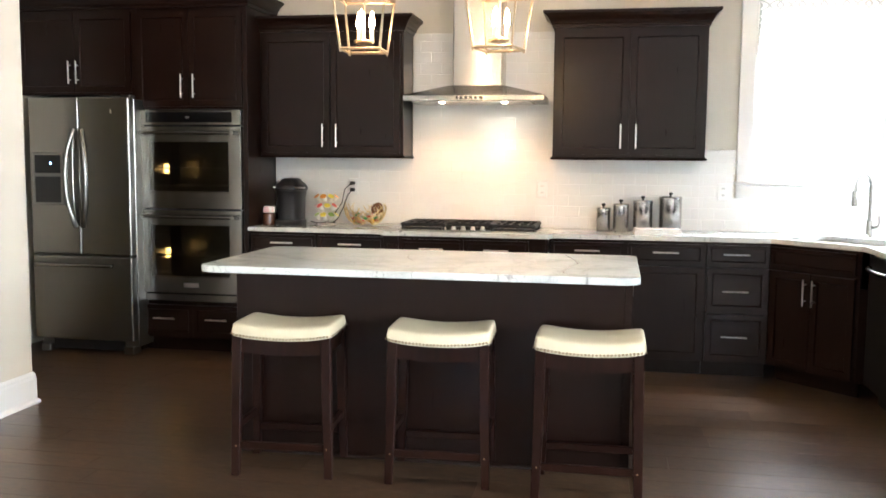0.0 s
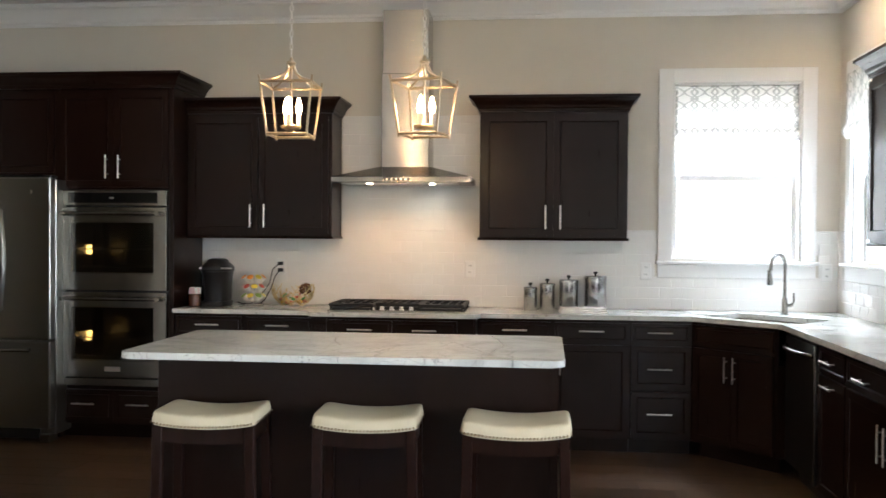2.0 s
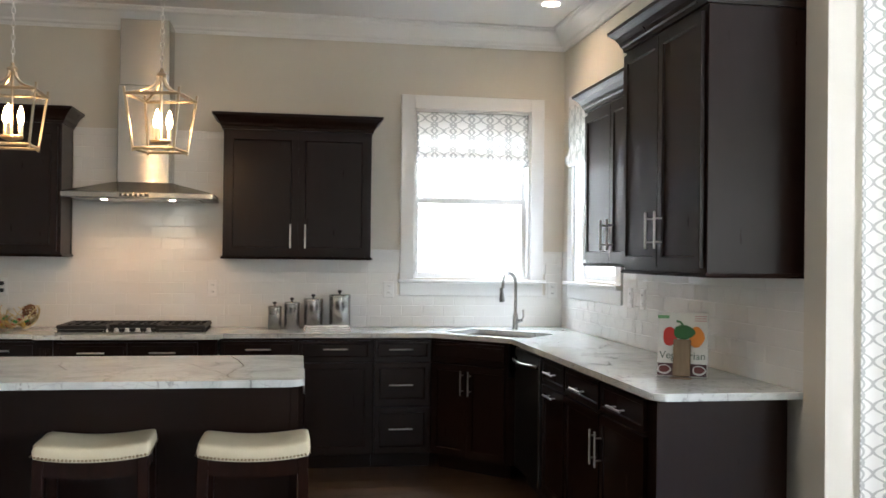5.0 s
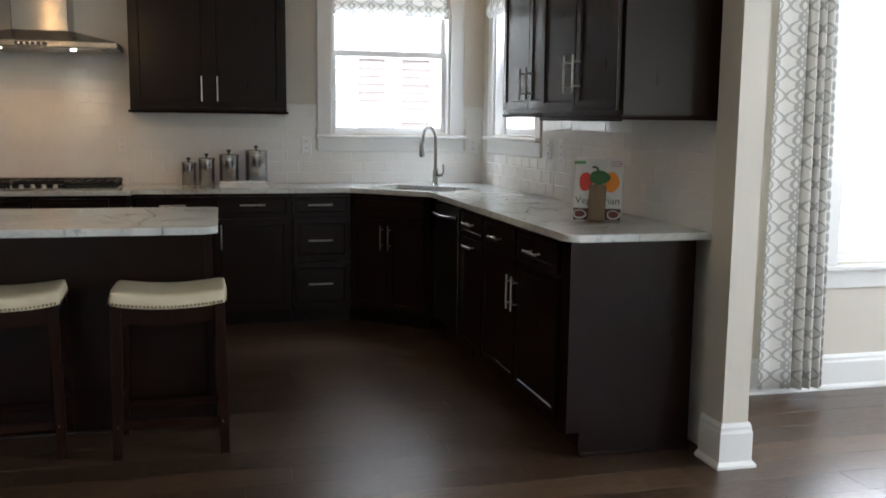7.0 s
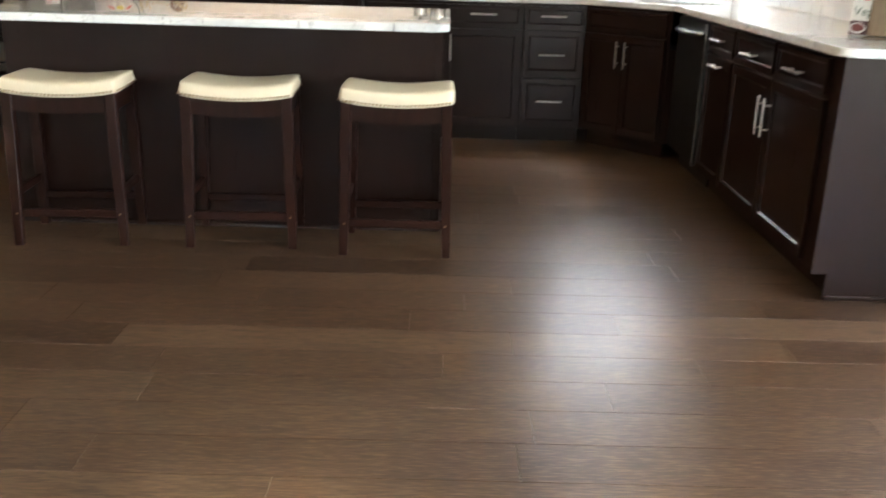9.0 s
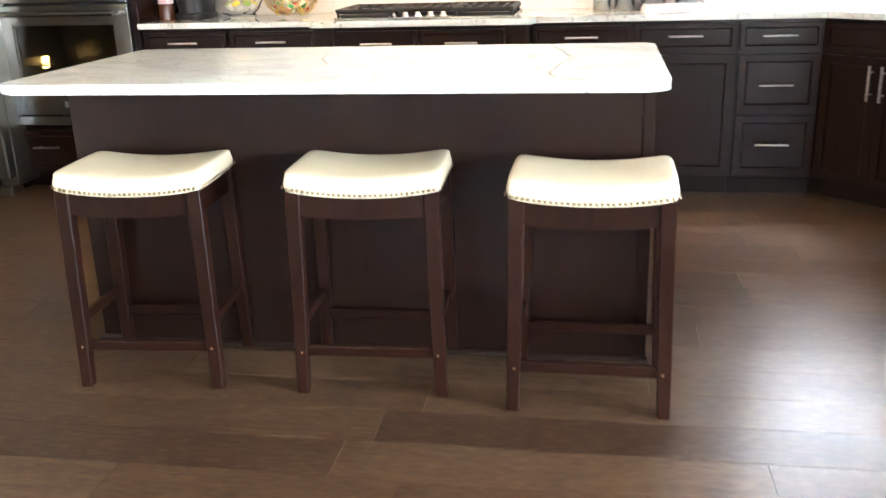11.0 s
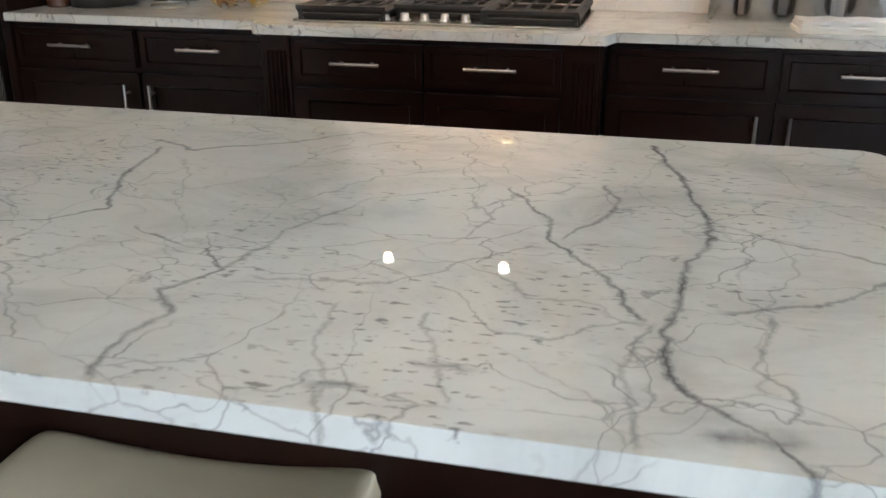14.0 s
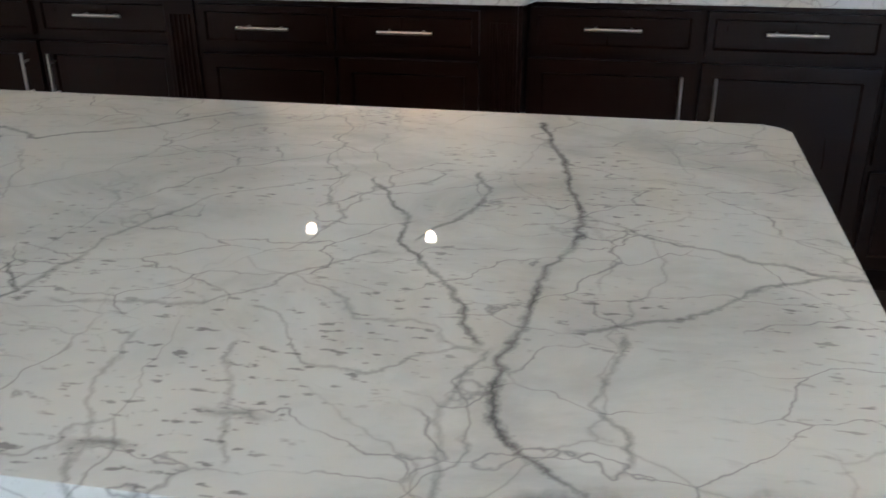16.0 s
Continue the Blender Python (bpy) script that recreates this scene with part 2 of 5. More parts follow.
def fabric_pattern(name):
    """Grey lattice of interlaced rounded links printed on white cloth."""
    m, t, b = material(name, (0.8, 0.8, 0.78), 0.9)
    c = t.nodes.new("ShaderNodeTexCoord")
    sep = t.nodes.new("ShaderNodeSeparateXYZ")
    t.links.new(c.outputs["UV"], sep.inputs[0])
    P, T = 0.140, 0.210
    wide = arith(t, "MULTIPLY", arith(t, "COSINE", arith(t, "MULTIPLY", sep.outputs[1], 2 * math.pi / T)), 0.052)
    ripple = arith(t, "MULTIPLY", arith(t, "COSINE", arith(t, "MULTIPLY", sep.outputs[1], 6 * math.pi / T)), 0.012)
    swing = arith(t, "ADD", wide, ripple)
    narrow = arith(t, "MULTIPLY", arith(t, "COSINE", arith(t, "MULTIPLY", sep.outputs[1], 4 * math.pi / T)), 0.020)
    lines = []
    for offset, curve, sign in ((0.0, swing, 1.0), (0.0, swing, -1.0), (P / 2, narrow, 1.0), (P / 2, narrow, -1.0)):
        x = arith(t, "DIVIDE", arith(t, "ADD", arith(t, "ADD", sep.outputs[0], offset), arith(t, "MULTIPLY", curve, sign)), P)
        lines.append(arith(t, "ABSOLUTE", arith(t, "SUBTRACT", arith(t, "FRACT", x), 0.5)))
    d = arith(t, "MINIMUM", arith(t, "MINIMUM", lines[0], lines[1]), arith(t, "MINIMUM", lines[2], lines[3]))
    col = ramp(t, d, [(0.0, (0.50, 0.50, 0.48)), (0.050, (0.53, 0.53, 0.51)), (0.072, (0.84, 0.83, 0.80))])
    t.links.new(col, b.inputs["Base Color"])
    b.inputs["Subsurface Weight"].default_value = 0.0
    tr = t.nodes.new("ShaderNodeBsdfTranslucent")
    t.links.new(col, tr.inputs[0])
    ms = t.nodes.new("ShaderNodeMixShader")
    ms.inputs[0].default_value = 0.45
    t.links.new(b.outputs[0], ms.inputs[1])
    t.links.new(tr.outputs[0], ms.inputs[2])
    t.links.new(ms.outputs[0], t.nodes["Material Output"].inputs[0])
    bump(t, b, noise_tex(t, coords(t), 600, 2).outputs[0], 0.2, 0.0005)
    return m


def glass_material(name, tint=(1, 1, 1), rough=0.0):
    m, t, b = material(name, tint, rough)
    b.inputs["Transmission Weight"].default_value = 1.0
    b.inputs["IOR"].default_value = 1.45
    return m


def glow(name, colour, strength):
    m, t, b = material(name, colour, 0.5)
    b.inputs["Emission Color"].default_value = (*colour, 1)
    b.inputs["Emission Strength"].default_value = strength
    return m


ESPRESSO = stained_wood("espresso_wood", (0.0105, 0.0043, 0.0029), (0.0150, 0.0058, 0.0038), 0.28, (3, 3, 0.35), 0.20)
STOOL_WOOD = stained_wood("mahogany_stained_wood", (0.0085, 0.0034, 0.0024), (0.024, 0.0078, 0.0044), 0.30, (3, 3, 0.4), 0.16)
MARBLE = marble_material()
ISLAND_MARBLE = marble_material("island_marble", (
    (1.0, 0.0072, "y", ((0.071, 4.94), (0.118, 4.73), (0.146, 4.571), (0.147, 4.517), (0.111, 4.39), (0.104, 4.307), (0.092, 4.255))),
    (1.0, 0.0062, "y", ((0.092, 4.255), (0.097, 4.198), (0.113, 4.152), (0.14, 4.121), (0.169, 4.099), (0.21, 4.04))),
    (0.16, 0.026, "y", ((0.118, 4.73), (0.146, 4.571), (0.111, 4.39), (0.092, 4.255), (0.113, 4.152), (0.20, 4.05))),
    (0.85, 0.0052, "y", ((-0.118, 4.658), (-0.054, 4.554), (-0.04, 4.479), (0.025, 4.388), (0.057, 4.318), (0.069, 4.283))),
    (0.65, 0.0050, "y", ((-0.017, 4.487), (0.019, 4.57), (0.032, 4.655), (0.016, 4.706))),
    (0.80, 0.0055, "y", ((-1.0, 4.19), (-0.82, 4.33), (-0.659, 4.404), (-0.605, 4.454), (-0.66, 4.565), (-0.70, 4.75))),
    (0.80, 0.0060, "y", ((-0.531, 4.4), (-0.46, 4.358), (-0.415, 4.352), (-0.364, 4.305), (-0.403, 4.244), (-0.37, 4.184), (-0.381, 4.137), (-0.371, 4.057))),
    (0.70, 0.0050, "x", ((0.146, 4.571), (0.169, 4.567), (0.226, 4.528), (0.314, 4.491), (0.42, 4.46))),
    (0.60, 0.0050, "x", ((0.40, 4.47), (0.304, 4.416), (0.239, 4.349), (0.167, 4.315))),
    (0.55, 0.0046, "y", ((0.202, 4.306), (0.177, 4.203), (0.204, 4.141))),
    (0.75, 0.0060, "x", ((-0.719, 4.788), (-0.644, 4.747), (-0.501, 4.834), (-0.422, 4.918))),
    (0.45, 0.0040, "y", ((-0.215, 4.24), (-0.208, 4.173), (-0.182, 4.101), (-0.157, 4.03))),
    (0.45, 0.0040, "y", ((-0.132, 4.239), (-0.095, 4.163), (-0.073, 4.097))),
    (0.50, 0.0042, "x", ((-0.12, 4.314), (-0.056, 4.222), (-0.007, 4.218), (0.056, 4.269))),
    (0.50, 0.0045, "y", ((-0.364, 4.305), (-0.351, 4.425), (-0.33, 4.498), (-0.289, 4.576), (-0.16, 4.66))),
    (0.50, 0.0050, "y", ((0.08, 4.266), (0.067, 4.18), (0.077, 4.064))),
    (0.45, 0.0045, "x", ((-0.312, 4.29), (-0.184, 4.306), (-0.126, 4.373), (-0.061, 4.447))),
    (0.80, 0.0150, "x", ((0.140, 4.085), (0.185, 4.093))),
    (0.75, 0.0090, "x", ((-0.178, 4.091), (-0.160, 4.093))),
    (0.75, 0.0080, "x", ((-0.093, 4.145), (-0.078, 4.147))),
))
STEEL = steel("brushed_stainless_steel", (0.50, 0.49, 0.465), 0.23, (0.02, 1, 1), 1.0, "X")
FRIDGE_STEEL = steel("satin_dark_stainless", (0.28, 0.277, 0.26), 0.30, (0.02, 1, 1), 0.6, "X")
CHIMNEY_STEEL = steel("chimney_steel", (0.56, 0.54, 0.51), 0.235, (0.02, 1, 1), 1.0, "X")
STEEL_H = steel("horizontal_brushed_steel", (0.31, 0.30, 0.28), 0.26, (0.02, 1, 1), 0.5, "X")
CHROME = steel("satin_nickel", (0.80, 0.78, 0.75), 0.30, (1, 1, 1), 0.0)
FAUCET_METAL = steel("brushed_nickel", (0.42, 0.41, 0.39), 0.26, (1, 1, 1), 0.0)
SILVER_LEAF = steel("aged_silver_leaf", (0.50, 0.41, 0.29), 0.36, (1, 1, 1), 0.0)
NAIL = steel("antique_brass", (0.30, 0.235, 0.15), 0.32, (1, 1, 1), 0.0)
WALL = paint("greige_wall_paint", (0.66, 0.62, 0.535))
WHITE = paint("white_trim_paint", (0.80, 0.80, 0.78), 0.35, 0.05)
CEIL = paint("ceiling_paint", (0.80, 0.79, 0.76), 0.8)
TILE = tile_material()
GROUT = paint("white_grout", (0.76, 0.75, 0.72), 0.6, 0.2)
PLANK = floor_material()
JOINT = paint("dark_subfloor", (0.02, 0.013, 0.009), 0.7)
CREAM, ct, cb = material("cream_leatherette", (0.56, 0.51, 0.40), 0.5)
cv = coords(ct)
ct.links.new(ramp(ct, noise_tex(ct, cv, 7, 4).outputs[0], [(0.3, (0.60, 0.525, 0.365)), (0.7, (0.68, 0.60, 0.43))]), cb.inputs["Base Color"])
bump(ct, cb, noise_tex(ct, cv, 420, 3).outputs[0], 0.25, 0.0006)
BLACK, bt, bb = material("black_plastic", (0.012, 0.012, 0.013), 0.28)
bump(bt, bb, noise_tex(bt, coords(bt), 300, 2).outputs[0], 0.08, 0.0004)
IRON, it, ib = material("cast_iron", (0.018, 0.018, 0.019), 0.55)
bump(it, ib, noise_tex(it, coords(it), 200, 3).outputs[0], 0.4, 0.0008)
OVEN_GLASS = bpy.data.materials.new("tinted_oven_glass")
OVEN_GLASS.use_nodes = True
og = OVEN_GLASS.node_tree
og.nodes.remove(og.nodes["Principled BSDF"])
tr_, gl_, mx_ = (og.nodes.new("ShaderNodeBsdf" + k) for k in ("Transparent", "Glossy", "Diffuse"))
tr_.inputs[0].default_value = (0.30, 0.29, 0.27, 1)
gl_.inputs["Roughness"].default_value = 0.03
ms_ = og.nodes.new("ShaderNodeMixShader")
ms_.inputs[0].default_value = 0.07
og.nodes.remove(mx_)
og.links.new(tr_.outputs[0], ms_.inputs[1])
og.links.new(gl_.outputs[0], ms_.inputs[2])
og.links.new(ms_.outputs[0], og.nodes["Material Output"].inputs[0])
OVEN_LAMP = glow("lit_oven_lamp", (1.0, 0.60, 0.16), 7.0)
ENAMEL = paint("dark_blue_enamel", (0.012, 0.013, 0.018), 0.3)
DARK_GLASS, dt_, db_ = material("dark_oven_glass", (0.004, 0.004, 0.005), 0.03)
dt_.links.new(ramp(dt_, noise_tex(dt_, coords(dt_), 30, 2).outputs[0], [(0.3, grey(0.02)), (0.7, grey(0.045))]), db_.inputs["Roughness"])
PANE = glass_material("window_glass")
GLASS = glass_material("clear_glass")
BULB = glow("lit_bulb", (1.0, 0.60, 0.26), 26.0)
LED = glow("lit_hood_lamp", (1.0, 0.80, 0.55), 10.0)
DOWNLIGHT = glow("lit_downlight", (1.0, 0.80, 0.55), 5.0)
PATTERN = fabric_pattern("lattice_print_cloth")
CANDLE = paint("ivory_candle_sleeve", (0.72, 0.66, 0.5), 0.5)


# ---- mesh helpers ----
def finish(name, bm, mat, parent=None, label="", smooth=False):
    me = bpy.data.meshes.new(name)
    bm.normal_update()
    bm.to_mesh(me)
    bm.free()
    for mm in (mat if isinstance(mat, (list, tuple)) else [mat]):
        me.materials.append(mm)
    if smooth:
        for p in me.polygons:
            p.use_smooth = True
        me.set_sharp_from_angle(angle=radians(40))
    ob = new(name, me)
    if parent:
        ob.parent = parent
    if label:
        ob["label"] = label
    return ob


part = finish


def add_box(bm, lo, hi, bevel=0.0, seg=1):
    got = bmesh.ops.create_cube(bm, size=1.0)["verts"]
    for v in got:
        for i in range(3):
            v.co[i] = (lo[i] + hi[i]) / 2 + v.co[i] * (hi[i] - lo[i])
    if bevel:
        edges = list({e for v in got for e in v.link_edges})
        bmesh.ops.bevel(bm, geom=edges, offset=bevel, segments=seg, profile=0.5, affect="EDGES")
    return got


def box(name, lo, hi, mat, parent=None, bevel=0.003, label="", seg=1):
    bm = bmesh.new()
    add_box(bm, lo, hi, bevel, seg)
    return finish(name, bm, mat, parent, label)


def thing(name, x, y, z=0.0, rz=0.0, label="", category="", group="", kind=""):
    ob = new(name)
    ob.matrix_basis = pose(x, y, z, 0, 0, rz)
    ob.empty_display_size = 0.1
    return tagged(ob, label, category, group, kind)


def lathe(bm, profile, steps=24, at=(0, 0, 0)):
    """Turns (radius, height) points round the z axis."""
    rings = []
    for r, z in profile:
        if r < 1e-6:
            rings.append([bm.verts.new((at[0], at[1], at[2] + z))])
        else:
            rings.append([bm.verts.new((at[0] + r * math.cos(2 * math.pi * k / steps), at[1] + r * math.sin(2 * math.pi * k / steps), at[2] + z)) for k in range(steps)])
    for a, b in zip(rings, rings[1:]):
        for k in range(steps):
            j = (k + 1) % steps
            if len(a) == 1 and len(b) == 1:
                continue
            if len(a) == 1:
                bm.faces.new((a[0], b[j], b[k]))
            elif len(b) == 1:
                bm.faces.new((a[k], a[j], b[0]))
            else:
                bm.faces.new((a[k], a[j], b[j], b[k]))
    bmesh.ops.recalc_face_normals(bm, faces=bm.faces)


def tube(bm, points, radius, steps=8, closed=False, squash=None):
    """A round bar along points; squash gives other half-widths (a, b)."""
    pts = [Vector(p) for p in points]
    n = len(pts)
    rings = []
    side = None
    for i, p in enumerate(pts):
        if closed:
            d = (pts[(i + 1) % n] - pts[i - 1]).normalized()
        else:
            d = (pts[min(i + 1, n - 1)] - pts[max(i - 1, 0)]).normalized()
        if side is None:
            side = d.orthogonal().normalized() if abs(d.z) < 0.9 else Vector((1, 0, 0))
        side = (side - d * side.dot(d)).normalized()
        up = d.cross(side)
        a, b = squash if squash else (radius, radius)
        rings.append([bm.verts.new(p + side * a * math.cos(2 * math.pi * (k + 0.5) / steps) + up * b * math.sin(2 * math.pi * (k + 0.5) / steps)) for k in range(steps)])
    pairs = list(zip(rings, rings[1:])) + ([(rings[-1], rings[0])] if closed else [])
    for a, b in pairs:
        for k in range(steps):
            j = (k + 1) % steps
            bm.faces.new((a[k], a[j], b[j], b[k]))
    if not closed:
        bm.faces.new(rings[0][::-1])
        bm.faces.new(rings[-1])
    bmesh.ops.recalc_face_normals(bm, faces=bm.faces)


def sweep(bm, profile, path, closed=False):
    """Carries an (out, up) profile along a level path of (x, y, z); out points to the right of the way."""
    rings = []
    n = len(path)
    for i, p in enumerate(path):
        p = Vector(p)
        a = (Vector(path[i]) - Vector(path[i - 1])).normalized() if (i or closed) else None
        b = (Vector(path[(i + 1) % n]) - p).normalized() if (i < n - 1 or closed) else None
        na = Vector((a.y, -a.x, 0)) if a else None
        nb = Vector((b.y, -b.x, 0)) if b else None
        if na and nb:
            m = na + nb
            m = m / max(m.dot(na), 0.2)
        else:
            m = na or nb
        rings.append([bm.verts.new(p + m * o + Vector((0, 0, u))) for o, u in profile])
    k = len(profile)
    pairs = list(zip(rings, rings[1:])) + ([(rings[-1], rings[0])] if closed else [])
    for a, b in pairs:
        for j in range(k):
            q = (j + 1) % k
            bm.faces.new((a[j], b[j], b[q], a[q]))
    if not closed:
        bm.faces.new(rings[0])
        bm.faces.new(rings[-1][::-1])
    bmesh.ops.recalc_face_normals(bm, faces=bm.faces)


def slab(bm, outline, z0, z1, bevel=0.004):
    """An upright prism over an outline given anticlockwise, its top and bottom edges eased."""
    low = [bm.verts.new((x, y, z0)) for x, y in outline]
    high = [bm.verts.new((x, y, z1)) for x, y in outline]
    n = len(outline)
    top = bm.faces.new(high)
    bot = bm.faces.new(low[::-1])
    for i in range(n):
        j = (i + 1) % n
        bm.faces.new((low[i], low[j], high[j], high[i]))
    if bevel:
        edges = list(top.edges) + list(bot.edges)
        bmesh.ops.bevel(bm, geom=edges, offset=bevel, segments=3, profile=0.5, affect="EDGES")


def rounded(corners, steps=8):
    """Outline from (x, y, radius) corners, anticlockwise."""
    out = []
    n = len(corners)
    for i, (x, y, r) in enumerate(corners):
        p = Vector((x, y))
        if r <= 0:
            out.append((x, y))
            continue
        a = (Vector(corners[i - 1][:2]) - p).normalized()
        b = (Vector(corners[(i + 1) % n][:2]) - p).normalized()
        half = a.angle(b) / 2
        d = r / math.tan(half)
        c = p + (a + b).normalized() * (r / math.sin(half))
        s, e = p + a * d - c, p + b * d - c
        for k in range(steps + 1):
            v = s.lerp(e, k / steps).normalized() * r
            ang = s.angle(e)
            f = k / steps
            v = (s * math.sin((1 - f) * ang) + e * math.sin(f * ang)) / math.sin(ang)
            out.append((c.x + v.x, c.y + v.y))
    return out


# ---- structure ----
BACK, RIGHT, LEFT, TOP = 6.85, 2.37, -3.93, 3.13


def wall_with_holes(name, axis, at, thick, a0, a1, holes, mat=WALL, z1=TOP, label="", outward=1):
    """A wall along x (axis 'x', at y = at) or along y, thick towards outward, with (a, b, low, high) openings."""
    bm = bmesh.new()
    cuts = sorted({a0, a1, *[h[0] for h in holes], *[h[1] for h in holes]})
    t0, t1 = sorted((at, at + outward * thick))

    def put(a, b, lo, hi):
        if hi - lo < 1e-4:
            return
        if axis == "x":
            add_box(bm, (a, t0, lo), (b, t1, hi))
        else:
            add_box(bm, (t0, a, lo), (t1, b, hi))

    for a, b in zip(cuts, cuts[1:]):
        z = 0.0
        for h in sorted(h for h in holes if h[0] <= a and h[1] >= b):
            put(a, b, z, h[2])
            z = h[3]
        put(a, b, z, z1)
    bmesh.ops.remove_doubles(bm, verts=bm.verts, dist=1e-5)
    return tagged(finish(name, bm, mat), label or "painted greige plaster wall", "wall", kind="structure")


wall_with_holes("wall_north", "x", BACK, 0.16, LEFT - 0.12, RIGHT + 0.14, [(1.235, 2.110, 1.270, 2.510)], label="greige painted wall behind the cooking counter")
wall_with_holes("wall_east", "y", RIGHT, 0.14, 3.50, BACK, [(5.665, 6.575, 1.270, 2.510)], label="greige painted wall beside the sink counter")
wall_with_holes("wall_pillar", "y", 2.326, 0.112, 3.35, 3.50, [], label="greige painted end of the kitchen wall")
wall_with_holes("wall_west", "y", LEFT, 0.12, 4.0, BACK, [], outward=-1)
wall_with_holes("wall_hall", "y", -2.893, 0.14, -4.0, 4.85, [], outward=-1, label="greige painted wall with a free corner")
wall_with_holes("wall_closet", "x", 4.0, 0.12, LEFT, -3.033, [], outward=-1)
wall_with_holes("wall_nook", "x", 4.23, 0.16, 2.51, 6.5, [(3.47, 5.1, 0.660, 2.62)], label="greige painted wall of the dining nook")
wall_with_holes("wall_far_east", "y", 6.5, 0.14, -4.0, 4.39, [(-0.55, 2.15, 0.55, 2.62)])
wall_with_holes("wall_south", "x", -4.0, 0.16, -3.033, 6.64, [(-2.15, -1.45, 0.6, 2.35), (2.85, 4.35, 0.5, 2.6), (4.7, 6.2, 0.5, 2.6)], outward=-1, label="greige painted wall with three window openings, two added for fill light")


def footprint(name, z0, z1, mat):
    """A slab over the kitchen, the hall and the nook, no further than their walls."""
    bm = bmesh.new()
    for x0, ya, x1, yb in ((-3.033, -4.16, 6.64, 3.86), (LEFT - 0.1, 3.86, 6.64, 4.39), (LEFT - 0.1, 4.39, 2.51, BACK + 0.16)):
        add_box(bm, (x0, ya, z0), (x1, yb, z1))
    return finish(name, bm, mat)


ceiling = footprint("ceiling", TOP, TOP + 0.12, CEIL)
tagged(ceiling, "flat white painted ceiling", "ceiling", kind="structure")
floor = footprint("floor", -0.1, -0.016, JOINT)
tagged(floor, "dark brown hardwood plank floor", "floor", kind="structure")

CROWN = [(0, -0.150), (0.014, -0.150), (0.018, -0.128), (0.030, -0.120), (0.036, -0.104), (0.085, -0.040), (0.104, -0.030), (0.108, -0.012), (0.124, -0.010), (0.124, 0), (0, 0)]


def trim(name, profile, path, label, closed=False):
    bm = bmesh.new()
    sweep(bm, profile, path, closed)
    return tagged(finish(name, bm, WHITE), label, "trim", kind="structure")


trim("crown_moulding", CROWN, [(-3.03, 4.0, TOP), (LEFT, 4.0, TOP), (LEFT, BACK, TOP), (RIGHT, BACK, TOP), (RIGHT, 3.5, TOP), (2.326, 3.5, TOP), (2.326, 3.35, TOP), (2.438, 3.35, TOP), (2.438, 3.5, TOP), (2.51, 3.5, TOP), (2.51, 4.23, TOP), (6.5, 4.23, TOP)], "white painted crown moulding under the ceiling")
trim("crown_moulding", CROWN, [(-2.893, -4.0, TOP), (-2.893, 4.85, TOP), (-3.033, 4.85, TOP), (-3.033, 4.0, TOP)], "white painted crown moulding under the ceiling")
BASE = [(0, 0), (0.030, 0), (0.030, 0.012), (0.020, 0.024), (0.016, 0.026), (0.016, 0.140), (0.012, 0.152), (0.012, 0.164), (0.005, 0.180), (0, 0.180)]
trim("baseboard", BASE, [(2.326, 3.498, 0), (2.326, 3.35, 0), (2.438, 3.35, 0), (2.438, 3.5, 0), (2.51, 3.5, 0), (2.51, 4.23, 0), (6.5, 4.23, 0), (6.5, -4.0, 0)], "tall white painted baseboard with a moulded top")
trim("baseboard", BASE, [(-2.893, -4.0, 0), (-2.893, 4.85, 0), (-3.033, 4.85, 0), (-3.033, 4.0, 0)], "tall white painted baseboard with a moulded top")


def window(name, m, w, z0, z1, sash=0.465, label="", casing=0.10, bars=False, depth=0.16):
    """Local x along the wall from 0 to w, y into the wall from 0."""
    ob = new(name)
    ob.matrix_basis = m
    tagged(ob, label, "window", kind="structure")
    bm = bmesh.new()
    for lo, hi in (((-casing, -0.022, z0 - 0.01), (0, 0, z1 + casing)), ((w, -0.022, z0 - 0.01), (w + casing, 0, z1 + casing)), ((0, -0.022, z1), (w, 0, z1 + casing))):
        add_box(bm, lo, hi, 0.003)
    part("casing", bm, WHITE, ob)
    bm = bmesh.new()
    add_box(bm, (-casing - 0.015, -0.055, z0 - 0.035), (w + casing + 0.015, 0, z0 - 0.010), 0.005)
    add_box(bm, (0.001, 0, z0 - 0.035 + 0.036), (w - 0.001, 0.09, z0 + 0.006))
    part("window_sill", bm, WHITE, ob)
    box("apron", (-casing, -0.02, z0 - 0.13), (w + casing, 0, z0 - 0.035), WHITE, ob)
    bm = bmesh.new()
    for lo, hi in (((0, 0, z0), (0.015, depth, z1)), ((w - 0.015, 0, z0), (w, depth, z1)), ((0.015, 0, z1 - 0.015), (w - 0.015, depth, z1))):
        add_box(bm, lo, hi)
    part("jamb", bm, WHITE, ob)
    mid = z0 + (z1 - z0) * sash
    for nm, a, b, y in (("lower_sash", z0 + 0.006, mid + 0.02, 0.075), ("upper_sash", mid - 0.02, z1 - 0.015, 0.110)):
        bm = bmesh.new()
        add_box(bm, (0.015, y, a), (0.045, y + 0.032, b), 0.002)
        add_box(bm, (w - 0.045, y, a), (w - 0.015, y + 0.032, b), 0.002)
        add_box(bm, (0.045, y, a), (w - 0.045, y + 0.032, a + 0.040), 0.002)
        add_box(bm, (0.045, y, b - 0.04), (w - 0.045, y + 0.032, b), 0.002)
        s = part(nm, bm, WHITE, ob)
        p = box("pane", (0.043, y + 0.013, a + 0.038), (w - 0.043, y + 0.018, b - 0.038), PANE, s, bevel=0)
        p.visible_shadow = False
    return ob


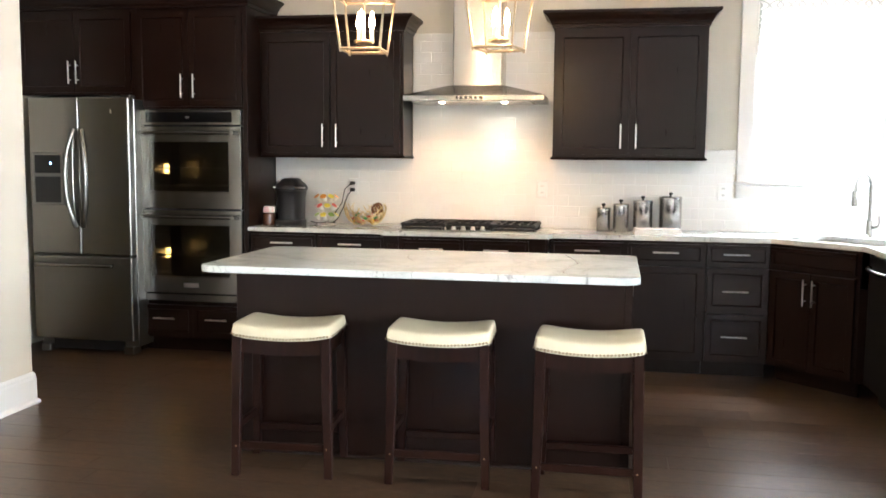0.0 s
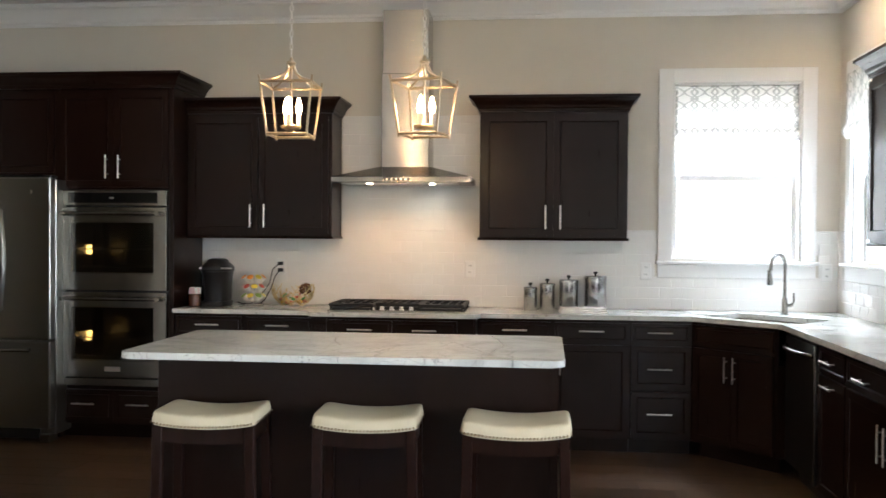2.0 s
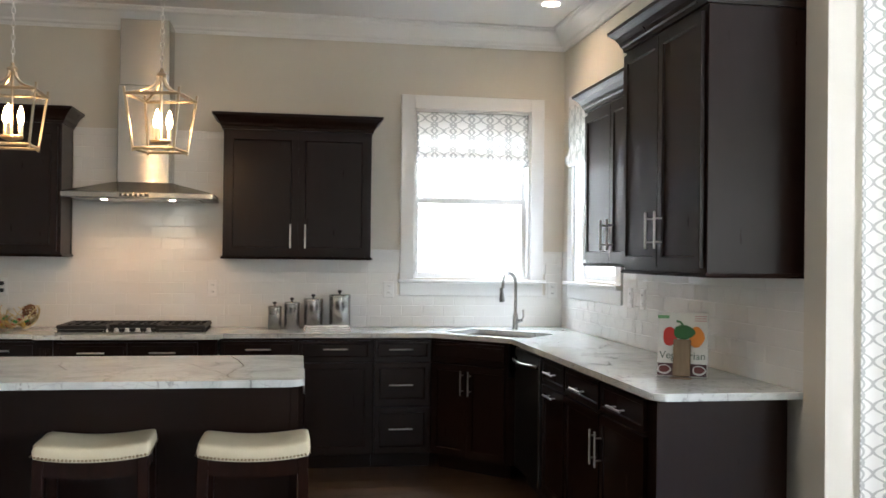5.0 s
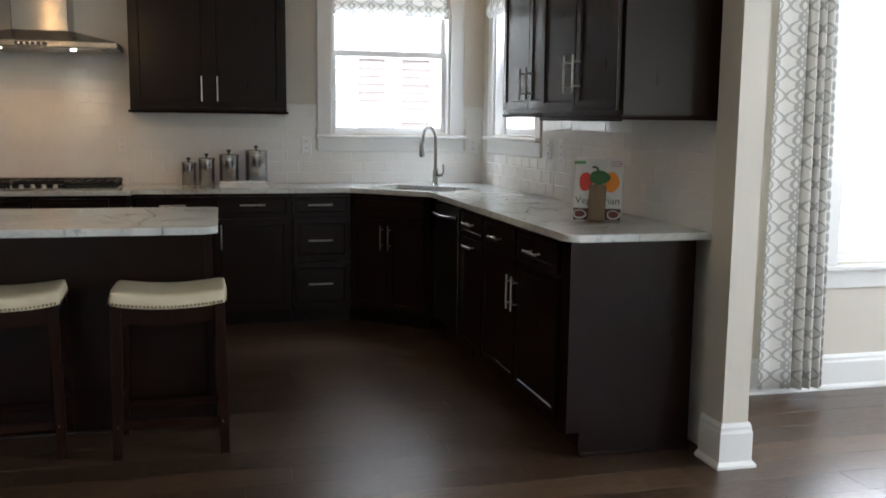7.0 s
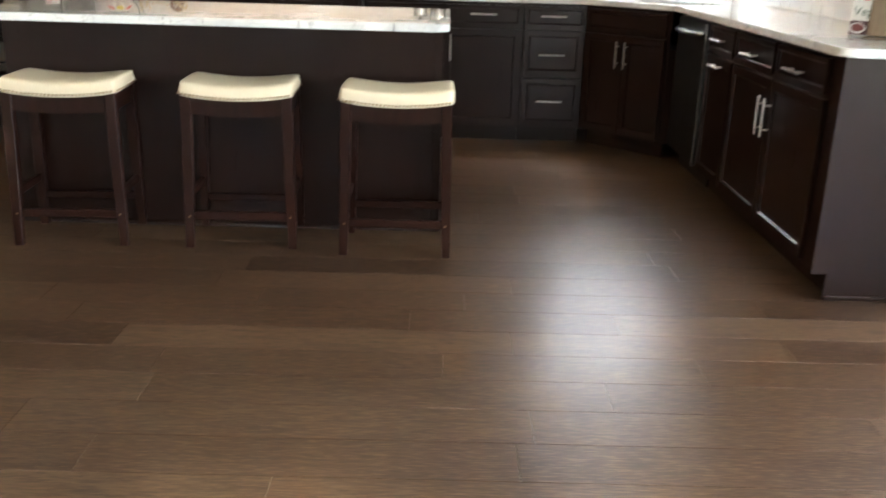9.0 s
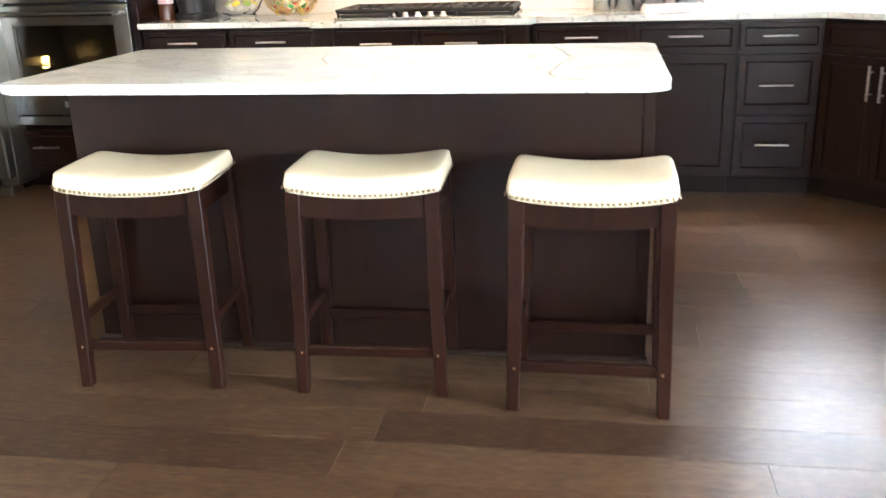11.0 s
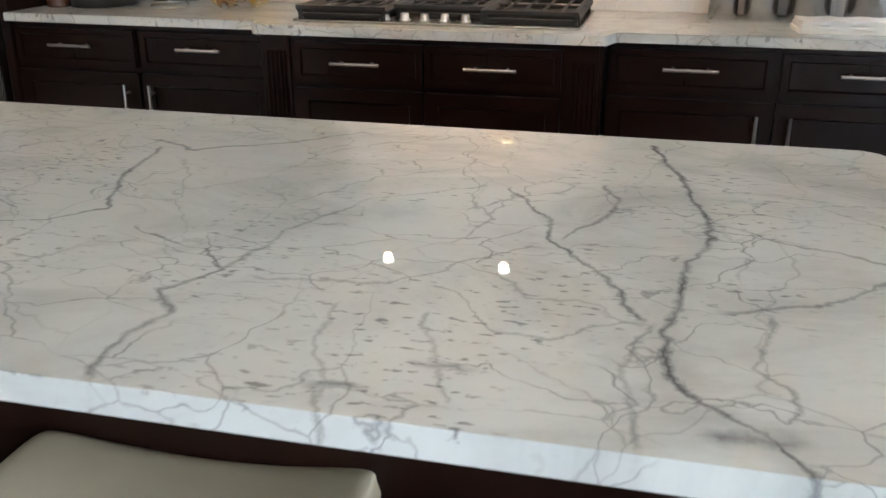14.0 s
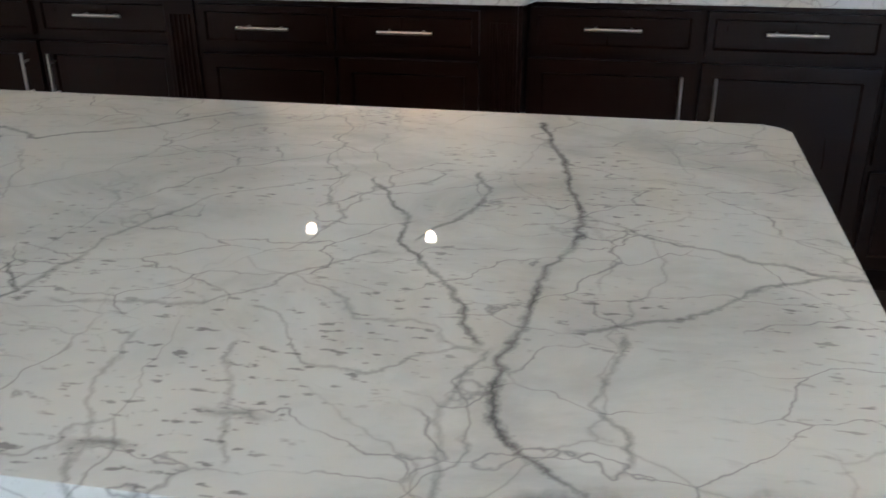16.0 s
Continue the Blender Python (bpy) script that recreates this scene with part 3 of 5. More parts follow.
window("window_1", pose(1.235, BACK, 0), 0.875, 1.270, 2.510, label="white double-hung window over the corner sink")
window("window_2", pose(RIGHT, 6.575, 0, 0, 0, -90), 0.91, 1.270, 2.510, label="white double-hung window beside the corner sink", depth=0.14)
window("window_3", pose(3.47, 4.23, 0), 1.63, 0.660, 2.62, label="large white window of the dining nook")
# window_7 is unseen, added as an opening for the east lamp
window("window_7", pose(6.5, 2.15, 0, 0, 0, -90), 2.7, 0.55, 2.62, label="unseen wide white window added for light from the east", depth=0.14)
# two unseen windows, added so that fill light has openings to enter by
for k, wx in enumerate((4.35, 6.2)):
    window("window_%d" % (k + 4), pose(wx, -4.0, 0, 0, 0, 180), 1.5, 0.5, 2.6, label="unseen tall white window added for fill light behind the walk")


window("window_6", pose(-1.45, -4.0, 0, 0, 0, 180), 0.7, 0.6, 2.35, label="narrow white window behind the walk")


# ---- cabinets ----
def panel_front(bm, x0, x1, z0, z1, y, thick=0.02, rail=0.055, recess=0.008):
    """A framed front whose face is at y, with a sunk panel."""
    bv = 0.002
    got = add_box(bm, (x0, y, z0), (x1, y + thick, z1))
    face = [f for f in {f for v in got for f in v.link_faces} if f.normal.y < -0.9 or (f.calc_center_median().y < y + 1e-5)][0]
    bmesh.ops.inset_individual(bm, faces=[face], thickness=rail, depth=0.0)
    bmesh.ops.inset_individual(bm, faces=[face], thickness=0.007, depth=-recess)


def door(name, parent, x0, x1, z0, z1, y, rail=0.058, mat=None):
    bm = bmesh.new()
    panel_front(bm, x0, x1, z0, z1, y, rail=rail)
    return part(name, bm, mat or ESPRESSO, parent)


def pull(parent, x, z, y, upright=False, length=0.162):
    """A bar pull on two posts."""
    bm = bmesh.new()
    h = length / 2
    d = Vector((0, 0, 1)) if upright else Vector((1, 0, 0))
    c = Vector((x, y - 0.032, z))
    tube(bm, [c - d * h, c + d * h], 0.0058, 10)
    for s in (-1, 1):
        q = c + d * s * (h - 0.030)
        tube(bm, [q, q + Vector((0, 0.033, 0))], 0.0045, 8)
    return part("handle", bm, CHROME, parent, "satin nickel bar pull")


def unit(name, x, y, rz, w, label, depth=0.52, toe=0.07, z1=0.884, category="cabinet", group="base cabinets"):
    """A base cabinet's carcass; local x across, the face frame at y = 0."""
    ob = thing(name, x, y, 0, rz, label, category, group)
    box("body", (0, 0, 0.10), (w, depth, z1), ESPRESSO, ob, 0.0015)
    box("toe_kick", (0.001, toe, 0.0), (w - 0.001, toe + 0.016, 0.10), ESPRESSO, ob, 0)
    return ob


FACE = 6.335
# two drawers over two doors, beside the ovens
for ux, uw in ((-2.19, 0.98), (-0.10, 1.0)):
    u = unit("base_cabinet", ux, FACE, 0, uw, "espresso wood base cabinet with two drawers above doors")
    half = uw / 2
    for s in (0, 1):
        d = door("drawer_front", u, s * half + 0.012, (s + 1) * half - 0.012, 0.735, 0.862, -0.022, 0.028)
        pull(d, (s + 0.5) * half, 0.808, -0.022)
        d = door("door", u, s * half + 0.008, (s + 1) * half - 0.008, 0.115, 0.715, -0.022)
        pull(d, half + (0.048 if s else -0.048), 0.60, -0.022, True)
u = unit("cooktop_cabinet", -1.205, FACE - 0.09, 0, 1.10, "espresso wood cabinet under the cooktop with fluted pilasters", depth=0.60)
for s in (0, 1):
    d = door("drawer_front", u, 0.122 + s * 0.432, 0.546 + s * 0.432, 0.735, 0.862, -0.022, 0.028)
    pull(d, 0.334 + s * 0.432, 0.80, -0.022)
    d = door("door", u, 0.122 + s * 0.432, 0.546 + s * 0.432, 0.115, 0.715, -0.022)
for px in (0.012, 0.998):
    bm = bmesh.new()
    add_box(bm, (px, -0.012, 0.0), (px + 0.09, 0.0, 0.884))
    for k in range(5):
        add_box(bm, (px + 0.011 + k * 0.015, -0.020, 0.14), (px + 0.019 + k * 0.015, -0.0119, 0.83), 0.003)
    add_box(bm, (px - 0.003, -0.021, 0.0), (px + 0.093, -0.0119, 0.11), 0.003)
    part("pilaster", bm, ESPRESSO, u)
u = unit("drawer_cabinet", 0.90, FACE, 0, 0.40, "espresso wood base cabinet with three drawers")
for a, b, hz in ((0.735, 0.862, 0.805), (0.435, 0.715, 0.568), (0.115, 0.415, 0.275)):
    d = door("drawer_front", u, 0.012, 0.388, a, b, -0.022, 0.028 if b > 0.8 else 0.05)
    pull(d, 0.188, hz, -0.022)
# corner sink cabinet, set at an angle
u = thing("sink_cabinet", 1.30, FACE, 0, -45, "espresso wood corner sink cabinet with two doors", "cabinet", "base cabinets")
SW = 0.608
bm = bmesh.new()
slab(bm, [(0, 0), (SW, 0), (SW + 0.36, 0.36), (SW / 2, 0.70), (-0.36, 0.36)], 0.10, 0.66, 0)
add_box(bm, (0, 0, 0.66), (SW, 0.02, 0.884))
part("body", bm, ESPRESSO, u)
box("toe_kick", (0.02, 0.07, 0), (SW - 0.02, 0.086, 0.10), ESPRESSO, u, 0)
door("false_front", u, 0.02, SW - 0.02, 0.735, 0.862, -0.022, 0.028)
for s in (0, 1):
    d = door("door", u, 0.02 + s * 0.286, 0.302 + s * 0.286, 0.115, 0.715, -0.022)
    pull(d, SW / 2 + (0.03 if s else -0.03), 0.60, -0.022, True)
# right-hand run, facing the room's middle
RF = 1.785
u = unit("base_cabinet", RF, 5.23, -90, 0.43, "narrow espresso wood cabinet with a drawer above a pull-out")
d = door("drawer_front", u, 0.012, 0.418, 0.735, 0.862, -0.022, 0.028)
pull(d, 0.215, 0.80, -0.022)
d = door("door", u, 0.012, 0.418, 0.115, 0.715, -0.022)
pull(d, 0.215, 0.675, -0.022)
u = unit("base_cabinet", RF, 4.80, -90, 1.20, "espresso wood end cabinet with two drawers above doors")
for s in (0, 1):
    d = door("drawer_front", u, 0.012 + s * 0.545, 0.533 + s * 0.545, 0.735, 0.862, -0.022, 0.028)
    pull(d, 0.27 + s * 0.545, 0.785, -0.022)
    d = door("door", u, 0.008 + s * 0.545, 0.537 + s * 0.545, 0.115, 0.715, -0.022)
    pull(d, 0.545 + (0.035 if s else -0.035), 0.56, -0.022, True)
bm = bmesh.new()
outline = [(-0.02, 0.10), (0.035, 0.10), (0.035, 0.0), (0.525, 0.0), (0.525, 0.884), (-0.02, 0.884)]
sides = [[bm.verts.new((px, py, pz)) for py, pz in outline] for px in (1.20, 1.215)]
bm.faces.new(sides[0])
bm.faces.new(sides[1][::-1])
for k in range(6):
    q = (k + 1) % 6
    bm.faces.new((sides[0][k], sides[1][k], sides[1][q], sides[0][q]))
bmesh.ops.recalc_face_normals(bm, faces=bm.faces)
part("end_panel", bm, ESPRESSO, u)
box("shoe_strip", (1.215, 0.036, 0.0), (1.228, 0.525, 0.018), ESPRESSO, u, 0.004)

# dishwasher
u = thing("dishwasher", RF, 5.845, 0, -90, "black dishwasher with a curved steel handle between the cabinets", "dishwasher")
box("body", (0.004, 0.0, 0.10), (0.600, 0.52, 0.868), BLACK, u, 0.002)
box("door", (0.006, -0.028, 0.115), (0.598, 0.0, 0.862), BLACK, u, 0.006, "glossy black door")
bm = bmesh.new()
tube(bm, [(0.05 + 0.5 * f, -0.030 - 0.055 * math.sin(math.pi * f) ** 0.5, 0.80) for f in [k / 16 for k in range(17)]], 0.013, 10)
part("handle", bm, STEEL_H, u, "curved stainless steel handle", True)
box("toe_kick", (0.006, 0.06, 0.0), (0.598, 0.075, 0.10), BLACK, u, 0)
box("door_edge_strip", (0.585, -0.034, 0.115), (0.602, -0.0285, 0.862), STEEL, u, 0.001)

CAB_CROWN = [(0, 0), (0.012, 0), (0.016, 0.020), (0.024, 0.027), (0.030, 0.044), (0.046, 0.068), (0.066, 0.086), (0.074, 0.090), (0.074, 0.106), (0, 0.106)]


def wall_cabinet(x, y, rz, w, z0, z1, depth, label, left=True, right=True, handles=1.555):
    ob = thing("wall_cabinet", x, y, 0, rz, label, "cabinet", "wall cabinets")
    box("body", (0, 0, z0), (w, depth, z1), ESPRESSO, ob, 0.002)
    m = w / 2
    for s in (0, 1):
        d = door("door", ob, (0.022 if s == 0 else m + 0.003), (m - 0.003 if s == 0 else w - 0.022), z0 + 0.022, z1 - 0.03, -0.022, 0.06)
        pull(d, m + (0.05 if s else -0.05), handles, -0.022, True)
    path = ([(0, depth, z1 - 0.004)] if left else []) + [(0, 0, z1 - 0.004), (w, 0, z1 - 0.004)] + ([(w, depth, z1 - 0.004)] if right else [])
    bm = bmesh.new()
    sweep(bm, CAB_CROWN, path)
    part("crown", bm, ESPRESSO, ob)
    bm = bmesh.new()
    sweep(bm, [(0, -0.014), (0.010, -0.014), (0.014, -0.004), (0.008, 0.004), (0, 0.004)], [(p[0], p[1], z0) for p in path])
    part("light_rail", bm, ESPRESSO, ob)
    return ob


UF = BACK - 0.33 + 0.022
wall_cabinet(-2.188, UF, 0, 1.047, 1.412, 2.28, BACK - UF - 0.002, "espresso wood wall cabinet above the coffee maker", left=False)
wall_cabinet(-0.105, UF, 0, 1.0, 1.412, 2.28, BACK - UF - 0.002, "espresso wood wall cabinet above the canisters")
wall_cabinet(2.05, 5.335, -90, 0.905, 1.400, 2.28, RIGHT - 2.05 - 0.012, "espresso wood wall cabinet next to the window", right=False)
wall_cabinet(1.945, 4.43, -90, 0.885, 1.375, 2.43, RIGHT - 1.945 - 0.012, "tall espresso wood wall cabinet at the end of the wall")

# tall cabinets round the ovens and the refrigerator
u = thing("oven_cabinet", -3.05, 6.31, 0, 0, "tall espresso wood cabinet housing the double oven", "cabinet")
D = BACK - 6.31 - 0.002
box("side_panel", (0.0, 0, 0.0), (0.035, D, 2.43), ESPRESSO, u, 0.002)
box("side_panel", (0.825, 0, 0.0), (0.858, D, 2.43), ESPRESSO, u, 0.002)
box("body", (0.035, 0.012, 1.73), (0.825, D, 2.43), ESPRESSO, u, 0.002)
box("back", (0.035, D - 0.02, 0.1), (0.825, D, 1.73), ESPRESSO, u, 0)
box("shelf", (0.035, 0.012, 0.345), (0.825, D - 0.02, 0.368), ESPRESSO, u, 0.001)
box("lower_body", (0.035, 0.012, 0.10), (0.825, D - 0.02, 0.345), ESPRESSO, u, 0.001)
box("toe_kick", (0.035, 0.07, 0.0), (0.825, 0.086, 0.10), ESPRESSO, u, 0)
for s in (0, 1):
    d = door("door", u, 0.037 + s * 0.394, 0.429 + s * 0.394, 1.745, 2.40, -0.010, 0.06)
    pull(d, 0.43 + (0.045 if s else -0.045), 1.885, -0.010, True)
    d = door("drawer_front", u, 0.037 + s * 0.394, 0.429 + s * 0.394, 0.115, 0.34, -0.010, 0.045)
    pull(d, 0.233 + s * 0.394 - 0.01, 0.245, -0.010)
bm = bmesh.new()
sweep(bm, CAB_CROWN, [(-0.88, 0, 2.426), (0.858, 0, 2.426), (0.858, D, 2.426)])
part("crown", bm, ESPRESSO, u)
u = thing("refrigerator_cabinet", LEFT + 0.002, 6.31, 0, 0, "espresso wood cabinet bridging over the refrigerator", "cabinet")
box("body", (0.0, 0.012, 1.83), (0.876, D, 2.43), ESPRESSO, u, 0.002)
for s in (0, 1):
    d = door("door", u, 0.004 + s * 0.436, 0.436 + s * 0.436, 1.845, 2.40, -0.010, 0.06)
    pull(d, 0.438 + (0.03 if s else -0.03), 1.985, -0.010, True)


# ---- appliances ----
def oven_door(u, z0, z1):
    bm = bmesh.new()
    W_ = 0.766
    y = -0.045
    # one frame: an outer and an inner rectangle, front and back
    ring = [[bm.verts.new((px, py, pz)) for px, pz in corners]
            for py in (y, 0.0) for corners in (((0.0, z0), (W_, z0), (W_, z1), (0.0, z1)),
                                               ((0.085, z0 + 0.115), (W_ - 0.085, z0 + 0.115), (W_ - 0.085, z1 - 0.10), (0.085, z1 - 0.10)))]
    of, nf, ob_, nb = ring
    for k in range(4):
        j = (k + 1) % 4
        bm.faces.new((of[k], of[j], nf[j], nf[k]))
        bm.faces.new((ob_[j], ob_[k], nb[k], nb[j]))
        bm.faces.new((of[j], of[k], ob_[k], ob_[j]))
        bm.faces.new((nf[k], nf[j], nb[j], nb[k]))
    bmesh.ops.recalc_face_normals(bm, faces=bm.faces)
    bmesh.ops.bevel(bm, geom=[e for e in bm.edges if e.verts[0] in of and e.verts[1] in of], offset=0.004, segments=1, affect="EDGES")
    d = part("oven_door", bm, STEEL_H, u)
    box("glass", (0.083, y + 0.012, z0 + 0.113), (W_ - 0.083, y + 0.02, z1 - 0.098), OVEN_GLASS, d, 0, "dark tinted oven glass")
    bm = bmesh.new()
    for s in (0.088, W_ - 0.094):
        add_box(bm, (s, y + 0.006, z0 + 0.118), (s + 0.006, y + 0.0119, z1 - 0.103))
    for s in (z0 + 0.117, z1 - 0.107):
        add_box(bm, (0.094, y + 0.006, s), (W_ - 0.094, y + 0.0119, s + 0.006))
    part("glass_frame", bm, STEEL_H, d)
    bm = bmesh.new()
    tube(bm, [(0.03, y - 0.05, z1 - 0.045), (W_ - 0.03, y - 0.05, z1 - 0.045)], 0.012, 12)
    part("handle", bm, STEEL_H, d, "", True)
    for s in (0.045, W_ - 0.045):
        bm = bmesh.new()
        tube(bm, [(s, y - 0.062, z1 - 0.045), (s, y + 0.002, z1 - 0.045)], 0.016, 12)
        part("handle_mount", bm, STEEL_H, d, "", True)
    return d


u = thing("double_oven", -2.991, 6.31, 0, 0, "stainless steel double wall oven with dark glass doors", "oven")
for lo, hi in (((0.024, 0.0, 0.376), (0.06, 0.49, 1.72)), ((0.706, 0.0, 0.376), (0.742, 0.49, 1.72)), ((0.06, 0.46, 0.376), (0.706, 0.49, 1.72)), ((0.06, 0.0, 0.376), (0.706, 0.46, 0.46)), ((0.06, 0.0, 0.98), (0.706, 0.46, 1.08)), ((0.06, 0.0, 1.56), (0.706, 0.46, 1.72))):
    box("cavity_wall", lo, hi, ENAMEL, u, 0)
for cz in (0.46, 1.08):
    for rz_ in (0.11, 0.235):
        bm = bmesh.new()
        for k in range(15):
            tube(bm, [(0.075 + k * 0.044, 0.03, cz + rz_), (0.075 + k * 0.044, 0.44, cz + rz_)], 0.0025, 5)
        tube(bm, [(0.062, 0.03, cz + rz_), (0.704, 0.03, cz + rz_)], 0.004, 6)
        part("oven_rack", bm, CHROME, u)
    box("oven_lamp", (0.0602, 0.210, cz + 0.195), (0.072, 0.272, cz + 0.262), OVEN_LAMP, u, 0.004, "lit yellow oven lamp")
    lamp("oven_light", "POINT", 0.12, (1.0, 0.6, 0.2), pose(-2.991 + 0.11, 6.31 + 0.245, cz + 0.23), radius=0.02)
box("control_panel", (0.0, -0.045, 1.615), (0.766, 0.0, 1.722), STEEL_H, u, 0.004)
p = box("display", (0.06, -0.048, 1.635), (0.70, -0.0455, 1.705), DARK_GLASS, u, 0.001, "black glass control display")
box("display_digits", (0.36, -0.050, 1.662), (0.39, -0.0485, 1.676), CHROME, p, 0)
oven_door(u, 1.032, 1.607)
oven_door(u, 0.432, 1.022)
box("badge", (0.325, -0.048, 0.475), (0.44, -0.0455, 0.508), CHROME, u, 0.001)
box("vent_trim", (0.0, -0.03, 0.372), (0.766, 0.0, 0.424), STEEL_H, u, 0.003)

u = thing("refrigerator", -3.893, 6.10, 0, 0, "stainless steel french-door refrigerator with a bottom freezer", "refrigerator")
box("body", (0.169, 0.075, 0.05), (0.925, 0.70, 1.79), FRIDGE_STEEL, u, 0.004, "grey painted steel cabinet")
for nm, x0, x1, side in (("door", 0.165, 0.542, -1), ("door", 0.548, 0.925, 1)):
    d = box(nm, (x0, 0.0, 0.705), (x1, 0.072, 1.80), FRIDGE_STEEL, u, 0.012, "", 3)
    bm = bmesh.new()
    tube(bm, [(0.545 + side * (0.028 + 0.050 * math.sin(math.pi * f)), -0.010 - 0.045 * math.sin(math.pi * f) ** 0.6, 0.90 + 0.68 * f) for f in [k / 24 for k in range(25)]], 0.014, 12, squash=(0.019, 0.012))
    tube(bm, [(0.545 + side * 0.026, -0.004 - 0.040 * math.sin(math.pi * f) ** 0.5, 0.90 + 0.68 * f) for f in [k / 24 for k in range(25)]], 0.006, 8)
    part("handle", bm, FRIDGE_STEEL, d, "", True)
d = box("freezer_drawer", (0.165, 0.0, 0.10), (0.925, 0.072, 0.695), FRIDGE_STEEL, u, 0.012, "", 3)
bm = bmesh.new()
tube(bm, [(0.20, -0.045, 0.635), (0.80, -0.045, 0.635)], 0.013, 10)
for s in (0.22, 0.78):
    tube(bm, [(s, -0.045, 0.635), (s, 0.002, 0.635)], 0.010, 8)
part("handle", bm, STEEL_H, d, "", True)
d = box("water_dispenser", (0.19, -0.012, 1.05), (0.43, -0.0005, 1.42), FRIDGE_STEEL, u, 0.006, "ice and water dispenser with a black recess")
box("recess", (0.212, -0.014, 1.07), (0.408, -0.0125, 1.25), BLACK, d, 0.001)
q = box("display", (0.212, -0.0145, 1.275), (0.408, -0.0125, 1.40), DARK_GLASS, d, 0.001)
box("display_light", (0.33, -0.016, 1.335), (0.342, -0.0148, 1.35), glow("blue_display", (0.2, 0.4, 1.0), 2.0), q, 0)
box("badge", (0.785, -0.003, 1.69), (0.797, -0.0005, 1.715), CHROME, u, 0)
for s in (0.185, 0.83):
    box("foot", (s, 0.03, 0.0), (s + 0.075, 0.14, 0.055), FRIDGE_STEEL, u, 0.006)
box("hinge_cover", (0.85, 0.03, 1.80), (0.915, 0.12, 1.815), BLACK, u, 0.003)
box("grille", (0.27, 0.06, 0.02), (0.82, 0.075, 0.095), BLACK, u, 0.002)

# range hood
u = thing("range_hood", -0.630, BACK, 0, 0, "stainless steel chimney hood with a sloped canopy", "range hood")
HX, HD = 0.475, 0.50
bm = bmesh.new()
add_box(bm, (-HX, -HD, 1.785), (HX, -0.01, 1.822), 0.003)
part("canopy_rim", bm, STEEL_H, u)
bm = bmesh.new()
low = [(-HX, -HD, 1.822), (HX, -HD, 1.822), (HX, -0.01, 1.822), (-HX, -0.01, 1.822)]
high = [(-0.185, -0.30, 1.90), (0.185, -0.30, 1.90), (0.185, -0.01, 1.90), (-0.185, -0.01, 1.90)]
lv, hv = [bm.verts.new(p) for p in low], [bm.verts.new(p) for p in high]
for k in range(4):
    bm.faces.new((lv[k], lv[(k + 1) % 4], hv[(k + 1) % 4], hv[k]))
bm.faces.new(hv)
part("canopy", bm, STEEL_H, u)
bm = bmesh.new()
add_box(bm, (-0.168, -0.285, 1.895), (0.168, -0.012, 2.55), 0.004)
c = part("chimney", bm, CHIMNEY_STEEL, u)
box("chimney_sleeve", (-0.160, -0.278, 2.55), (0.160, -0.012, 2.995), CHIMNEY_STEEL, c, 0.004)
box("control_strip", (-0.11, -HD - 0.004, 1.794), (0.07, -HD - 0.0005, 1.812), BLACK, u, 0)
for k in range(5):
    box("button", (-0.095 + k * 0.032, -HD - 0.008, 1.798), (-0.082 + k * 0.032, -HD - 0.0045, 1.808), CHROME, u, 0.001)
box("filter", (-0.42, -0.46, 1.779), (0.38, -0.06, 1.7845), STEEL, u, 0)
for s in (-0.222, 0.208):
    bm = bmesh.new()
    lathe(bm, [(0, -0.001), (0.016, -0.001), (0.019, 0.004), (0.019, 0.010)], 20, (s, -0.405, 1.774))
    part("hood_lamp", bm, LED, u, "lit round hood lamp")
    lamp("hood_light", "SPOT", 1.25, (1.0, 0.56, 0.27), look((-0.630 + s, BACK - 0.405, 1.766), (-0.630 + s, BACK - 0.40, 0.9)), radius=0.015, cone=148)

# ---- counters ----
CZ0, CZ1 = 0.884, 0.914
bm = bmesh.new()
RO = 1.735
slab(bm, rounded([(-2.19, 6.285, 0), (-1.235, 6.285, 0), (-1.215, 6.195, 0.03), (-0.095, 6.195, 0.03), (-0.075, 6.285, 0), (1.29, 6.285, 0.03), (RO, 5.86, 0.03), (RO, 3.545, 0.055), (RIGHT - 0.012, 3.545, 0), (RIGHT - 0.012, BACK - 0.012, 0), (-2.19, BACK - 0.012, 0)]), CZ0, CZ1, 0.005)
counter = tagged(finish("countertop", bm, MARBLE), "white marble worktop with grey veins on the base cabinets", "countertop")

isl = thing("kitchen_island", 0, 0, 0, 0, "espresso wood kitchen island base with a plain back panel", "kitchen island")
IX0, IX1, IY0, IY1 = -1.435, 0.392, 4.315, 4.96
box("body", (IX0, IY0, 0.0), (IX1, IY1, 0.884), ESPRESSO, isl, 0.003)
bm = bmesh.new()
sweep(bm, [(0, 0), (0.014, 0), (0.012, 0.010), (0.005, 0.018), (0, 0.020)], [(IX0, IY1, 0), (IX0, IY0, 0), (IX1, IY0, 0), (IX1, IY1, 0)])
part("shoe_strip", bm, ESPRESSO, isl)
box("corner_post", (IX1 - 0.030, IY0 - 0.006, 0.02), (IX1 + 0.005, IY0 - 0.0005, 0.882), ESPRESSO, isl, 0.002)
bm = bmesh.new()
slab(bm, rounded([(-1.505, 4.050, 0.055), (0.420, 4.050, 0.055), (0.426, 4.995, 0.035), (-1.500, 4.995, 0.035)]), CZ0, CZ1, 0.006)
tagged(finish("island_countertop", bm, ISLAND_MARBLE), "polished white marble slab with grey veins on the island", "countertop")


